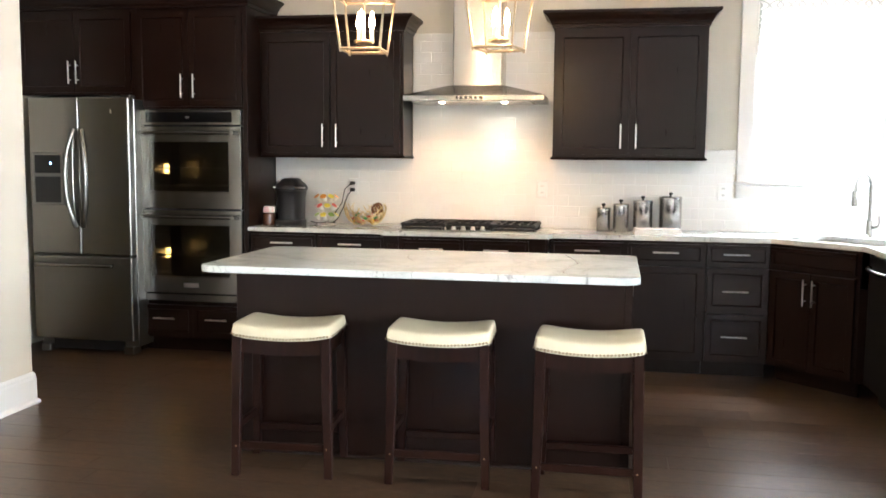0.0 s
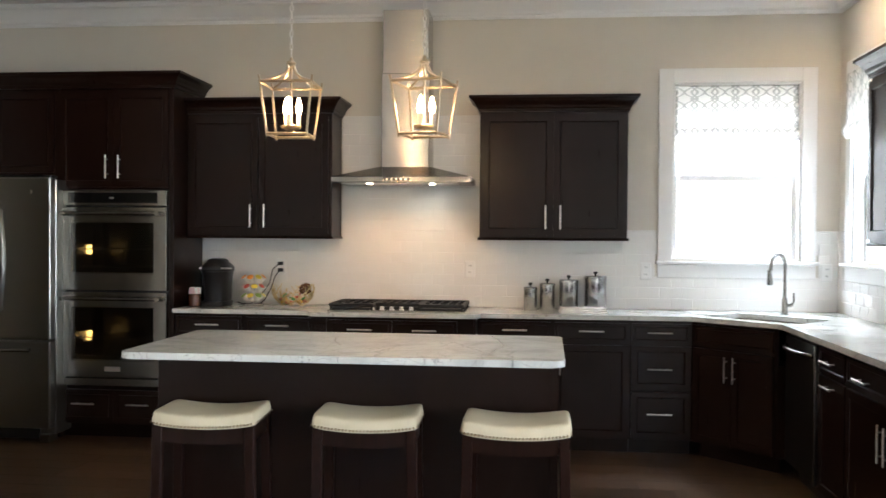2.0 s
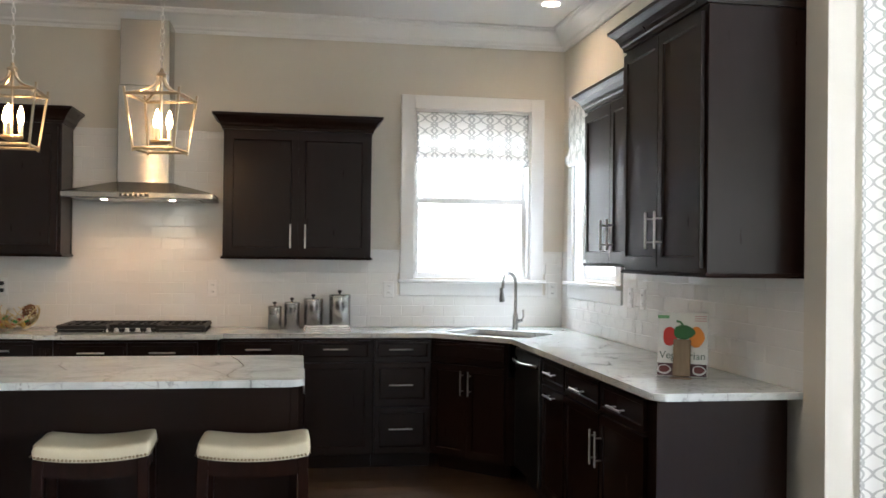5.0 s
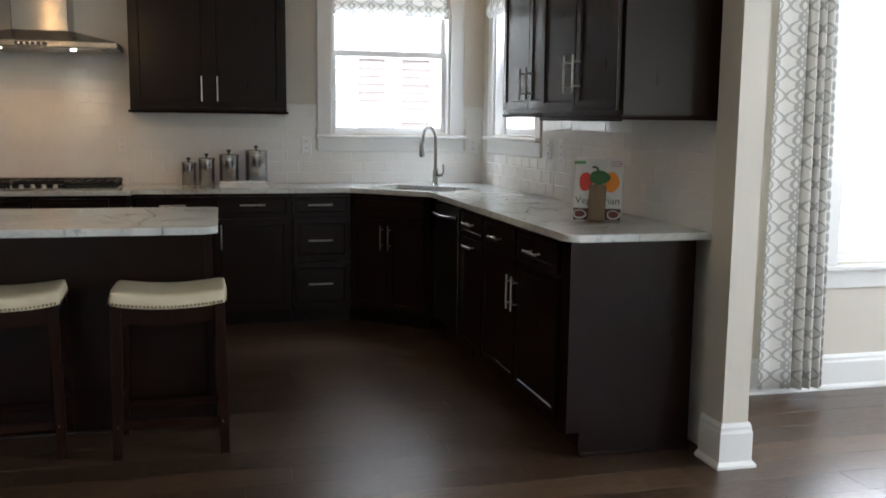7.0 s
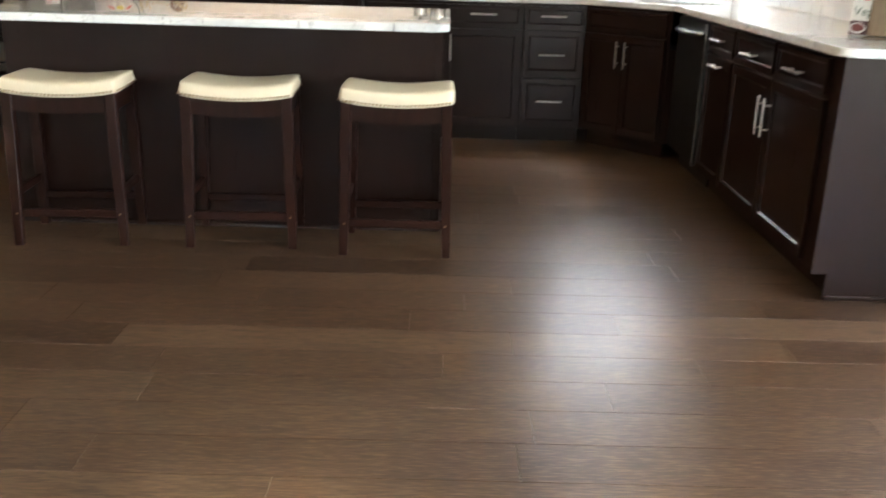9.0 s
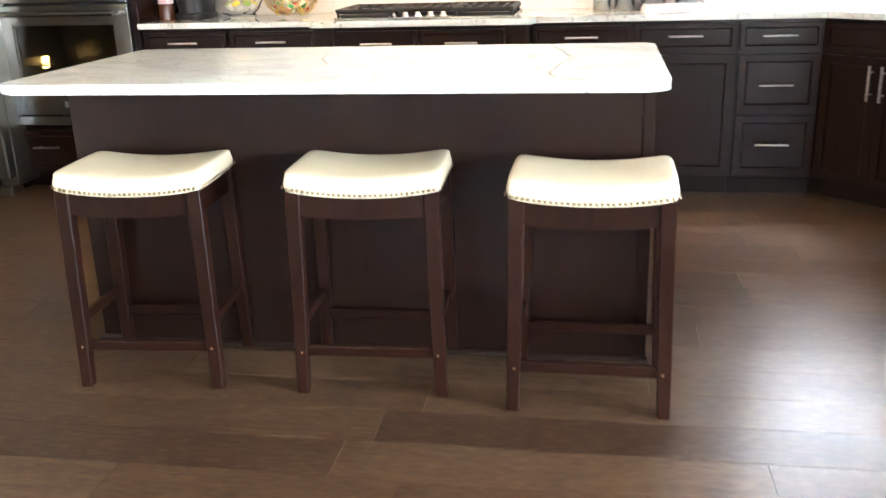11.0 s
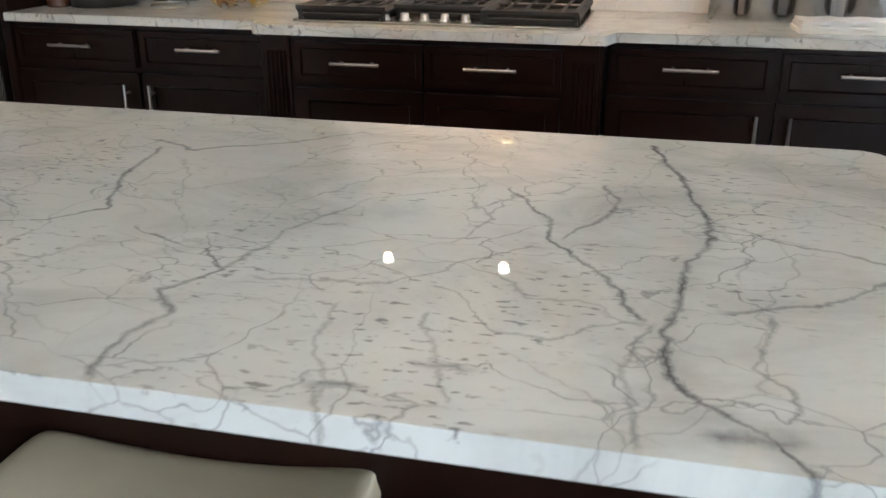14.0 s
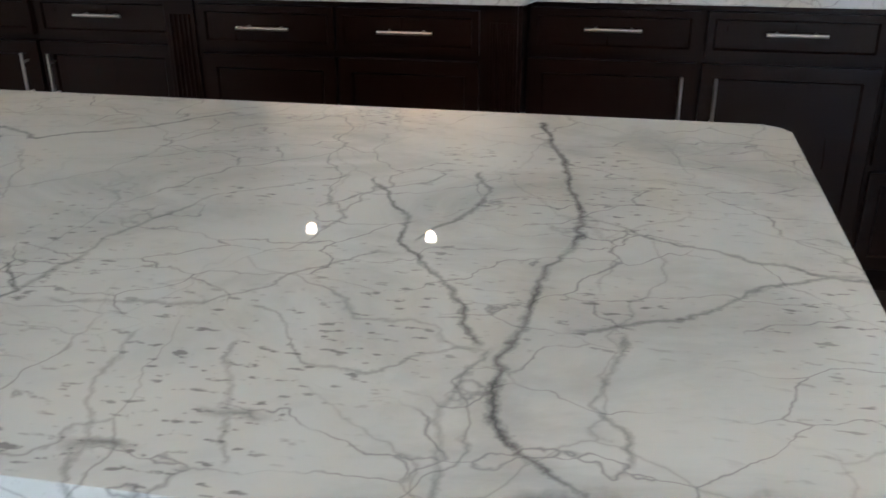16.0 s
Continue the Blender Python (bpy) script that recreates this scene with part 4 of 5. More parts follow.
# ---- stools ----
def stool(x, y, rz=0.0):
    ob = thing("bar_stool", x, y, 0, rz, "dark mahogany counter stool with a cream saddle seat and nailheads", "stool", "stools at the island")
    hw, hd = 0.222, 0.164
    # cushion: a saddle that dips across its width
    bm = bmesh.new()
    nx, ny = 28, 20

    def top(u, v):
        edge = (1 - abs(u) ** 12) * (1 - abs(v) ** 9)
        return 0.638 + 0.022 * u * u + 0.023 * max(edge, 0) ** 0.3

    def low(u):
        return 0.604 + 0.018 * u * u

    def plan(u, v):
        k = 0.010 * (abs(u) ** 6) * (abs(v) ** 6)
        return u * (hw - k), v * (hd - k)

    def par(i, n):
        return math.sin(math.pi / 2 * (2 * i / n - 1))

    grid = [[bm.verts.new((*plan(par(i, nx), par(j, ny)), top(par(i, nx), par(j, ny)))) for j in range(ny + 1)] for i in range(nx + 1)]
    for i in range(nx):
        for j in range(ny):
            bm.faces.new((grid[i][j], grid[i + 1][j], grid[i + 1][j + 1], grid[i][j + 1]))
    rim = [(i, 0) for i in range(nx)] + [(nx, j) for j in range(ny)] + [(i, ny) for i in range(nx, 0, -1)] + [(0, j) for j in range(ny, 0, -1)]
    mids, lows = [], []
    for i, j in rim:
        u, v = par(i, nx), par(j, ny)
        px, py = plan(u, v)
        mids.append(bm.verts.new((px * 1.018, py * 1.025, (top(u, v) * 0.6 + low(u) * 0.4))))
        lows.append(bm.verts.new((px * 1.004, py * 1.006, low(u))))
    n = len(rim)
    for k in range(n):
        q = (k + 1) % n
        a, b = grid[rim[k][0]][rim[k][1]], grid[rim[q][0]][rim[q][1]]
        bm.faces.new((b, a, mids[k], mids[q]))
        bm.faces.new((mids[q], mids[k], lows[k], lows[q]))
    bm.faces.new(lows)
    bmesh.ops.recalc_face_normals(bm, faces=bm.faces)
    seat = part("seat", bm, CREAM, ob, "cream leatherette saddle cushion", True)
    bm = bmesh.new()
    lathe(bm, [(0.0055, 0.0), (0.0048, 0.0022), (0.0028, 0.0038), (0, 0.0044)], 8)
    nail = bpy.data.meshes.new("nailhead")
    bm.to_mesh(nail)
    bm.free()
    nail.materials.append(NAIL)
    for p in nail.polygons:
        p.use_smooth = True

    def put(px, py, pz, turn):
        o = new("nailhead", nail)
        o.parent = seat
        o.matrix_basis = pose(px, py, pz, 90, 0, turn)

    for k in range(29):
        u = -1 + 2 * (k + 0.5) / 29
        put(u * hw * 0.965, -hd * 1.008, low(u) + 0.009, 0)
        put(u * hw * 0.965, hd * 1.008, low(u) + 0.009, 180)
    for k in range(19):
        v = -1 + 2 * (k + 0.5) / 19
        put(-hw * 1.006, v * hd * 0.95, low(1) + 0.009, -90)
        put(hw * 1.006, v * hd * 0.95, low(1) + 0.009, 90)
    # apron, curved on its long sides
    for s in (-1, 1):
        bm = bmesh.new()
        cols = []
        for k in range(13):
            u = -1 + 2 * k / 12
            za, zb = low(u) - 0.001, 0.538 + 0.012 * u * u
            cols.append([bm.verts.new((u * 0.185, s * (hd - 0.022) + e, z)) for e, z in ((-0.010, zb), (0.010, zb), (0.010, za), (-0.010, za))])
        for a, b in zip(cols, cols[1:]):
            for q in range(4):
                bm.faces.new((a[q], b[q], b[(q + 1) % 4], a[(q + 1) % 4]))
        bm.faces.new(cols[0][::-1])
        bm.faces.new(cols[-1])
        bmesh.ops.recalc_face_normals(bm, faces=bm.faces)
        part("apron", bm, STOOL_WOOD, ob)
        box("side_apron", (s * (hw - 0.024) - 0.010, -0.115, 0.546), (s * (hw - 0.024) + 0.010, 0.115, low(1) - 0.001), STOOL_WOOD, ob, 0.002)
    # legs splay towards the floor
    for sx in (-1, 1):
        for sy in (-1, 1):
            bm = bmesh.new()
            lv = []
            for z, out, w in ((0.0, 0.014, 0.017), (0.25, 0.007, 0.020), (low(1) - 0.001, 0.0, 0.021)):
                cx, cy = sx * (hw - 0.026 + out * 0.9), sy * (hd - 0.026 + out)
                lv.append([bm.verts.new((cx + a * w, cy + b * w, z)) for a, b in ((-1, -1), (1, -1), (1, 1), (-1, 1))])
            for a, b in zip(lv, lv[1:]):
                for q in range(4):
                    bm.faces.new((a[q], a[(q + 1) % 4], b[(q + 1) % 4], b[q]))
            bm.faces.new(lv[0][::-1])
            bm.faces.new(lv[-1])
            bmesh.ops.bevel(bm, geom=list(bm.edges), offset=0.003, segments=1, affect="EDGES")
            part("leg", bm, STOOL_WOOD, ob)
    for sy, z in ((-1, 0.135), (1, 0.135)):
        box("stretcher", (-0.19, sy * (hd - 0.018) - 0.010, z - 0.016), (0.19, sy * (hd - 0.018) + 0.010, z + 0.016), STOOL_WOOD, ob, 0.003)
    for sx in (-1, 1):
        box("stretcher", (sx * (hw - 0.018) - 0.010, -0.115, 0.20), (sx * (hw - 0.018) + 0.010, 0.115, 0.232), STOOL_WOOD, ob, 0.003)
        for sy in (-1, 1):
            bm = bmesh.new()
            lathe(bm, [(0, 0), (0.004, 0), (0.004, 0.002), (0.002, 0.003), (0, 0.003)], 8)
            o = part("screw_cap", bm, NAIL, ob)
            o.matrix_basis = pose(sx * (hw - 0.020) - 0.0, sy * (hd + 0.0025 - 0.0) if sy < 0 else hd - 0.005, 0.135, 90 if sy < 0 else -90)
    return ob


s1 = stool(-1.105, 4.140, 4.0)
copy_thing(s1, pose(-0.416, 4.163, 0, 0, 0, 2.5))
copy_thing(s1, pose(0.222, 4.108, 0, 0, 0, -0.5))


# ---- lantern pendants ----
LIFT = 0.022


def pendant(x, y, turn):
    ob = thing("lantern_pendant", x, y, LIFT, turn, "open square silver-gold lantern pendant with lit candle bulbs", "pendant light", "pendants over the island")
    ht, hb, zt, zb = 0.122, 0.094, 2.115, 1.875
    r = 0.006
    for nm, h, z in (("top_frame", ht, zt), ("bottom_frame", hb, zb)):
        bm = bmesh.new()
        for a, b in (((-h, -h), (h, -h)), ((h, -h), (h, h)), ((h, h), (-h, h)), ((-h, h), (-h, -h))):
            tube(bm, [(*a, z), (*b, z)], r, 4, squash=(0.0065, 0.008))
        part(nm, bm, SILVER_LEAF, ob)
    for sx in (-1, 1):
        for sy in (-1, 1):
            bm = bmesh.new()
            tube(bm, [(sx * hb * 0.97, sy * hb * 0.97, zb - 0.014), (sx * ht * 1.02, sy * ht * 1.02, zt + 0.028)], r, 4, squash=(0.0065, 0.0065))
            part("corner_bar", bm, SILVER_LEAF, ob)
            bm = bmesh.new()
            tube(bm, [(sx * (0.012 + (ht - 0.012) * f ** 1.9), sy * (0.012 + (ht - 0.012) * f ** 1.9), 2.222 - 0.107 * f ** 0.62) for f in [k / 12 for k in range(13)]], 0.0055, 6)
            part("roof_scroll", bm, SILVER_LEAF, ob, "", True)
    bm = bmesh.new()
    lathe(bm, [(0, 2.205), (0.020, 2.207), (0.024, 2.216), (0.020, 2.224), (0.010, 2.228), (0.008, 2.242), (0.004, 2.246), (0, 2.246)], 16)
    part("cap", bm, SILVER_LEAF, ob, "", True)
    bm = bmesh.new()
    tube(bm, [(0, 0, 2.21), (0, 0, 1.915)], 0.006, 8)
    part("stem", bm, SILVER_LEAF, ob)
    bm = bmesh.new()
    lathe(bm, [(0, 1.902), (0.020, 1.900), (0.045, 1.908), (0.050, 1.918), (0.046, 1.921), (0, 1.917)], 20)
    part("candle_dish", bm, SILVER_LEAF, ob, "", True)
    for k in range(3):
        a = 2 * math.pi * k / 3 + 0.4
        cx, cy = 0.037 * math.cos(a), 0.037 * math.sin(a)
        bm = bmesh.new()
        lathe(bm, [(0.010, 1.915), (0.010, 1.975), (0, 1.976)], 10, (cx, cy, 0))
        part("candle_sleeve", bm, CANDLE, ob)
        bm = bmesh.new()
        lathe(bm, [(0.006, 1.976), (0.013, 1.992), (0.0145, 2.006), (0.010, 2.030), (0.004, 2.052), (0, 2.058)], 12, (cx, cy, 0))
        part("bulb", bm, BULB, ob, "lit flame-shaped bulb", True)
    link = 0.036
    z = 2.248
    bm = bmesh.new()
    k = 0
    while z < TOP - LIFT - 0.05:
        pts = []
        for q in range(12):
            a = 2 * math.pi * q / 12
            u, w = 0.008 * math.cos(a), link * 0.5 * math.sin(a)
            pts.append((u if k % 2 else 0, 0 if k % 2 else u, z + link / 2 + w))
        tube(bm, pts, 0.0018, 5, closed=True)
        z += link - 0.006
        k += 1
    part("chain", bm, CHROME, ob)
    bm = bmesh.new()
    lathe(bm, [(0, TOP - LIFT - 0.052), (0.008, TOP - LIFT - 0.05), (0.012, TOP - LIFT - 0.032), (0.055, TOP - LIFT - 0.022), (0.062, TOP - LIFT - 0.006), (0.062, TOP - LIFT)], 24)
    part("ceiling_canopy", bm, SILVER_LEAF, ob, "", True)
    lamp("pendant_light", "POINT", 1.3, (1.0, 0.58, 0.26), pose(x, y, 1.985 + LIFT), radius=0.018)
    return ob


pendant(-0.869, 4.52, 3)
pendant(-0.232, 4.52, -12)

# recessed ceiling lamps
for rx, ry, watts in ((2.05, 6.13, 3.0), (-0.3, 5.75, 1.4), (-2.4, 5.4, 1.4), (1.72, 2.9, 0.9), (-1.4, 2.6, 0.9)):
    u = thing("recessed_light", rx, ry, TOP, 0, "lit round recessed lamp in the white ceiling", "ceiling light", "recessed lamps")
    bm = bmesh.new()
    lathe(bm, [(0.060, -0.001), (0.085, -0.004), (0.095, -0.001), (0.095, 0.0)], 28)
    part("ring", bm, WHITE, u, "", True)
    bm = bmesh.new()
    lathe(bm, [(0, -0.002), (0.061, -0.002)], 28)
    part("lens", bm, DOWNLIGHT, u)
    lamp("downlight", "SPOT", watts, (1.0, 0.66, 0.36), look((rx, ry, TOP - 0.012), (rx, ry + 0.001, 0)), radius=0.05, cone=150)


# ---- sink and faucet ----
SX, SY = 1.75, 6.27
cut = bmesh.new()
slab(cut, rounded([(-0.33, -0.20, 0.05), (0.33, -0.20, 0.05), (0.33, 0.20, 0.05), (-0.33, 0.20, 0.05)]), 0.85, 0.95, 0)
cutter = finish("cutter", cut, MARBLE)
cutter.matrix_basis = pose(SX, SY, 0, 0, 0, -45)
mod = counter.modifiers.new("sink_hole", "BOOLEAN")
mod.operation, mod.object, mod.solver = "DIFFERENCE", cutter, "EXACT"
bpy.context.view_layer.update()
cut_mesh = bpy.data.meshes.new_from_object(counter.evaluated_get(bpy.context.evaluated_depsgraph_get()))
counter.modifiers.clear()
counter.data = cut_mesh
bpy.data.objects.remove(cutter)
u = thing("sink", SX, SY, 0, -45, "undermount stainless steel sink in the corner worktop", "sink")
bm = bmesh.new()
ring = lambda w, d, r: rounded([(-w, -d, r), (w, -d, r), (w, d, r), (-w, d, r)])
levels = [(0.345, 0.215, 0.05, 0.8835), (0.328, 0.198, 0.05, 0.8835), (0.322, 0.192, 0.05, 0.86), (0.31, 0.18, 0.06, 0.70), (0.28, 0.15, 0.06, 0.68)]
rows_ = [[bm.verts.new((x, y, z)) for x, y in ring(w, d, r)] for w, d, r, z in levels]
for a, b in zip(rows_, rows_[1:]):
    for k in range(len(a)):
        bm.faces.new((a[k], a[(k + 1) % len(a)], b[(k + 1) % len(a)], b[k]))
bm.faces.new(rows_[-1])
part("bowl", bm, STEEL_H, u, "", True)
bm = bmesh.new()
lathe(bm, [(0, 0.684), (0.03, 0.684), (0.04, 0.681)], 20)
part("drain", bm, CHROME, u)

u = thing("faucet", 1.925, 6.52, CZ1, -45, "brushed nickel gooseneck pull-down faucet beside the sink", "faucet")
bm = bmesh.new()
lathe(bm, [(0, 0), (0.028, 0), (0.028, 0.008), (0.020, 0.014), (0.019, 0.10), (0.016, 0.115), (0, 0.116)], 20)
part("base", bm, FAUCET_METAL, u, "", True)
bm = bmesh.new()
pts = [(0, 0, 0.10), (0, 0, 0.20), (0, 0, 0.30)] + [(0, -0.085 + 0.085 * math.cos(a), 0.32 + 0.085 * math.sin(a)) for a in [math.pi * k / 14 for k in range(15)]] + [(0, -0.172, 0.30)]
tube(bm, pts, 0.0115, 12)
part("neck", bm, FAUCET_METAL, u, "", True)
bm = bmesh.new()
lathe(bm, [(0, 0.0), (0.019, 0.002), (0.020, 0.012), (0.013, 0.085), (0.0125, 0.10), (0, 0.10)], 16)
o = part("spray_head", bm, FAUCET_METAL, u, "", True)
o.matrix_basis = pose(0, -0.180, 0.205, 6, 0, 0)
bm = bmesh.new()
tube(bm, [(0.016, 0, 0.065), (0.055, 0, 0.072)], 0.012, 10)
tube(bm, [(0.055, 0, 0.072), (0.066, 0, 0.10), (0.062, 0, 0.15)], 0.0065, 8)
part("lever", bm, FAUCET_METAL, u, "", True)

# ---- cooktop ----
u = thing("gas_cooktop", -0.645, 6.53, CZ1, 0, "black gas cooktop with cast iron grates and steel knobs", "cooktop")
bm = bmesh.new()
slab(bm, rounded([(-0.465, -0.25, 0.02), (0.465, -0.25, 0.02), (0.465, 0.25, 0.02), (-0.465, 0.25, 0.02)], 4), 0.0005, 0.010, 0.003)
part("tray", bm, STEEL_H, u)
for gx, gw, fy in ((-0.305, 0.300, -0.225), (0.0, 0.300, -0.135), (0.305, 0.300, -0.225)):
    bm = bmesh.new()
    x0, x1, y0_, y1_ = gx - gw / 2, gx + gw / 2, fy, 0.235
    for a, b in (((x0 + 0.008, y0_, 0.040), (x0 + 0.008, y1_, 0.040)), ((x1 - 0.008, y0_, 0.040), (x1 - 0.008, y1_, 0.040)), ((x0, y0_ + 0.008, 0.040), (x1, y0_ + 0.008, 0.040)), ((x0, y1_ - 0.008, 0.040), (x1, y1_ - 0.008, 0.040))):
        tube(bm, [a, b], 0.009, 6, squash=(0.009, 0.016))
    for k in range(1, 5):
        xx = x0 + gw * k / 5
        tube(bm, [(xx, y0_ + 0.01, 0.045), (xx, y1_ - 0.01, 0.045)], 0.005, 5)
    tube(bm, [(x0, (y0_ + y1_) / 2, 0.042), (x1, (y0_ + y1_) / 2, 0.042)], 0.006, 5)
    for xx in (x0 + 0.01, x1 - 0.01):
        for yy in (y0_ + 0.01, y1_ - 0.01):
            tube(bm, [(xx, yy, 0.040), (xx, yy, 0.0105)], 0.008, 6)
    part("grate", bm, IRON, u, "cast iron grate")
    box("burner_pan", (x0 + 0.014, y0_ + 0.016, 0.0102), (x1 - 0.014, y1_ - 0.016, 0.024), IRON, u, 0.004)
for bx, by, br in ((-0.31, -0.09, 0.035), (-0.31, 0.13, 0.045), (0, 0.05, 0.055), (0.31, -0.09, 0.035), (0.31, 0.13, 0.045)):
    bm = bmesh.new()
    lathe(bm, [(br + 0.012, 0.0245), (br + 0.010, 0.028), (br, 0.029), (br, 0.034), (0, 0.035)], 20, (bx, by, 0))
    part("burner", bm, IRON, u, "", True)
for k in range(5):
    bm = bmesh.new()
    lathe(bm, [(0.019, 0.0095), (0.018, 0.013), (0.0145, 0.015), (0.0130, 0.030), (0.011, 0.032), (0, 0.0325)], 18, (-0.165 + k * 0.066, -0.195, 0))
    part("knob", bm, CHROME, u, "steel control knob", True)


# ---- things on the worktop ----
def canister(x, y, r, h):
    ob = thing("canister", x, y, CZ1, 0, "brushed stainless steel canister with a dark lid knob", "canister", "kitchen canisters")
    bm = bmesh.new()
    lathe(bm, [(0, 0.0005), (r - 0.002, 0.0005), (r, 0.003), (r, h - 0.022), (r - 0.002, h - 0.020), (0, h - 0.020)], 32)
    part("body", bm, CAN_STEEL, ob, "", True)
    bm = bmesh.new()
    lathe(bm, [(r + 0.001, h - 0.021), (r + 0.002, h - 0.018), (r + 0.002, h - 0.006), (r - 0.002, h - 0.001), (r * 0.4, h + 0.002), (0, h + 0.002)], 32)
    lid = part("lid", bm, CAN_STEEL, ob, "", True)
    bm = bmesh.new()
    lathe(bm, [(0.006, h + 0.001), (0.006, h + 0.010), (0.014, h + 0.016), (0.016, h + 0.024), (0.010, h + 0.030), (0, h + 0.031)], 16)
    part("knob", bm, BLACK, lid, "", True)


CAN_STEEL = steel("canister_steel", (0.46, 0.45, 0.44), 0.24, (1, 1, 0.03), 0.5, "Z")
for cx, cr, ch in ((0.246, 0.047, 0.158), (0.364, 0.053, 0.186), (0.512, 0.066, 0.212), (0.696, 0.075, 0.240)):
    canister(cx, 6.70, cr, ch)

CLOTH = paint("white_cotton", (0.78, 0.77, 0.74), 0.95, 0.5)
bm = bmesh.new()
for k, (w, d) in enumerate(((0.155, 0.075), (0.150, 0.072), (0.146, 0.068))):
    n = 14
    gridc = [[bm.verts.new((-w + 2 * w * i / n, -d + 2 * d * j / 6, 0.0008 + k * 0.012 + 0.011 + 0.003 * math.sin(i * 1.3 + k) * math.cos(j * 0.9))) for j in range(7)] for i in range(n + 1)]
    for i in range(n):
        for j in range(6):
            bm.faces.new((gridc[i][j], gridc[i + 1][j], gridc[i + 1][j + 1], gridc[i][j + 1]))
    ring_ = [gridc[i][0] for i in range(n)] + [gridc[n][j] for j in range(6)] + [gridc[i][6] for i in range(n, 0, -1)] + [gridc[0][j] for j in range(6, 0, -1)]
    lows = [bm.verts.new((v.co.x, v.co.y, 0.0008 + k * 0.012)) for v in ring_]
    for q in range(len(ring_)):
        e = (q + 1) % len(ring_)
        bm.faces.new((ring_[e], ring_[q], lows[q], lows[e]))
    bm.faces.new(lows[::-1])
towel = tagged(finish("dish_towel", bm, CLOTH, smooth=True), "folded white cotton dish towel lying on the worktop", "towel")
towel.matrix_basis = pose(0.60, 6.46, CZ1, 0, 0, 4)

# coffee maker
u = thing("coffee_maker", -1.985, 6.60, CZ1, 0, "black single-serve coffee maker with a silver band", "coffee maker")
def loft(bm, rings, steps=32, power=2.6):
    """Rings of (half width, half depth, height, centre y), each a rounded box."""
    made = []
    for w, d, z, cy in rings:
        ring_ = []
        for k in range(steps):
            a = 2 * math.pi * k / steps
            ca, sa = math.cos(a), math.sin(a)
            ring_.append(bm.verts.new((w * math.copysign(abs(ca) ** (2 / power), ca), cy + d * math.copysign(abs(sa) ** (2 / power), sa), z)))
        made.append(ring_)
    for p, q in zip(made, made[1:]):
        for k in range(steps):
            bm.faces.new((p[k], p[(k + 1) % steps], q[(k + 1) % steps], q[k]))
    bm.faces.new(made[0][::-1])
    bm.faces.new(made[-1])


bm = bmesh.new()
loft(bm, [(0.098, 0.138, 0.0005, 0), (0.100, 0.140, 0.006, 0), (0.100, 0.140, 0.030, 0), (0.096, 0.132, 0.036, 0)])
part("base", bm, BLACK, u, "", True)
bm = bmesh.new()
loft(bm, [(0.086, 0.118, 0.036, 0.012), (0.088, 0.120, 0.10, 0.012), (0.092, 0.124, 0.18, 0.010), (0.100, 0.132, 0.235, 0.006), (0.103, 0.135, 0.246, 0.005)])
part("body", bm, BLACK, u, "", True)
bm = bmesh.new()
loft(bm, [(0.106, 0.138, 0.247, 0.004), (0.110, 0.142, 0.258, 0.003), (0.108, 0.140, 0.276, 0.003), (0.090, 0.124, 0.298, 0.005), (0.070, 0.105, 0.312, 0.006), (0.062, 0.095, 0.328, 0.006), (0.040, 0.066, 0.338, 0.006)])
part("head", bm, BLACK, u, "", True)
for s in (-1, 1):
    bm = bmesh.new()
    tube(bm, [(s * (0.110 - 0.035 * f * f), -0.02 - 0.115 * f, 0.268 + 0.004 * f) for f in [k / 10 for k in range(11)]], 0.006, 8)
    part("band", bm, CHROME, u, "silver trim", True)
box("water_tank", (-0.128, 0.0, 0.0005), (-0.103, 0.12, 0.24), DARK_GLASS, u, 0.010, "smoky clear water tank", 2)
bm = bmesh.new()
tube(bm, [(0.11, 0.10, 0.02), (0.16, 0.10, 0.008), (0.21, 0.13, 0.006), (0.27, 0.20, 0.006)], 0.004, 6)
part("cord", bm, BLACK, u, "", True)

# jar with sweetener packets
u = thing("packet_jar", -2.118, 6.50, CZ1, 0, "small brown glass jar filled with pink and white packets", "jar")
AMBER = paint("brown_glazed_jar", (0.07, 0.025, 0.012), 0.15)
bm = bmesh.new()
lathe(bm, [(0, 0.0005), (0.040, 0.0005), (0.045, 0.006), (0.046, 0.07), (0.042, 0.085), (0.044, 0.090), (0.039, 0.090), (0.039, 0.02), (0, 0.018)], 24)
part("jar", bm, AMBER, u, "", True)
pk = [paint("pink_paper", (0.78, 0.55, 0.56), 0.8), paint("white_paper", (0.8, 0.79, 0.76), 0.8)]
for k in range(8):
    o = box("packet", (-0.018, -0.0012, -0.03), (0.018, 0.0012, 0.03), pk[k % 2], u, 0)
    o.matrix_basis = pose(-0.024 + 0.007 * k, 0.010 * math.sin(k * 2.1), 0.100 + 0.006 * math.sin(k), 8 * math.sin(k), 10 * math.cos(k * 1.7), 15 * math.sin(k * 2.0))

# carousel of coffee pods
u = thing("coffee_pod_rack", -1.715, 6.585, CZ1, 0, "chrome wire carousel holding coloured coffee pods", "coffee pod rack")
bm = bmesh.new()
lathe(bm, [(0, 0.0005), (0.065, 0.0005), (0.068, 0.008), (0.060, 0.014), (0, 0.016)], 28)
part("base", bm, CHROME, u, "", True)
bm = bmesh.new()
tube(bm, [(0, 0, 0.014), (0, 0, 0.225)], 0.004, 8)
tube(bm, [(0.016 * math.cos(a), 0, 0.24 + 0.016 * math.sin(a)) for a in [2 * math.pi * k / 14 for k in range(14)]], 0.0025, 6, closed=True)
part("stem", bm, CHROME, u, "", True)
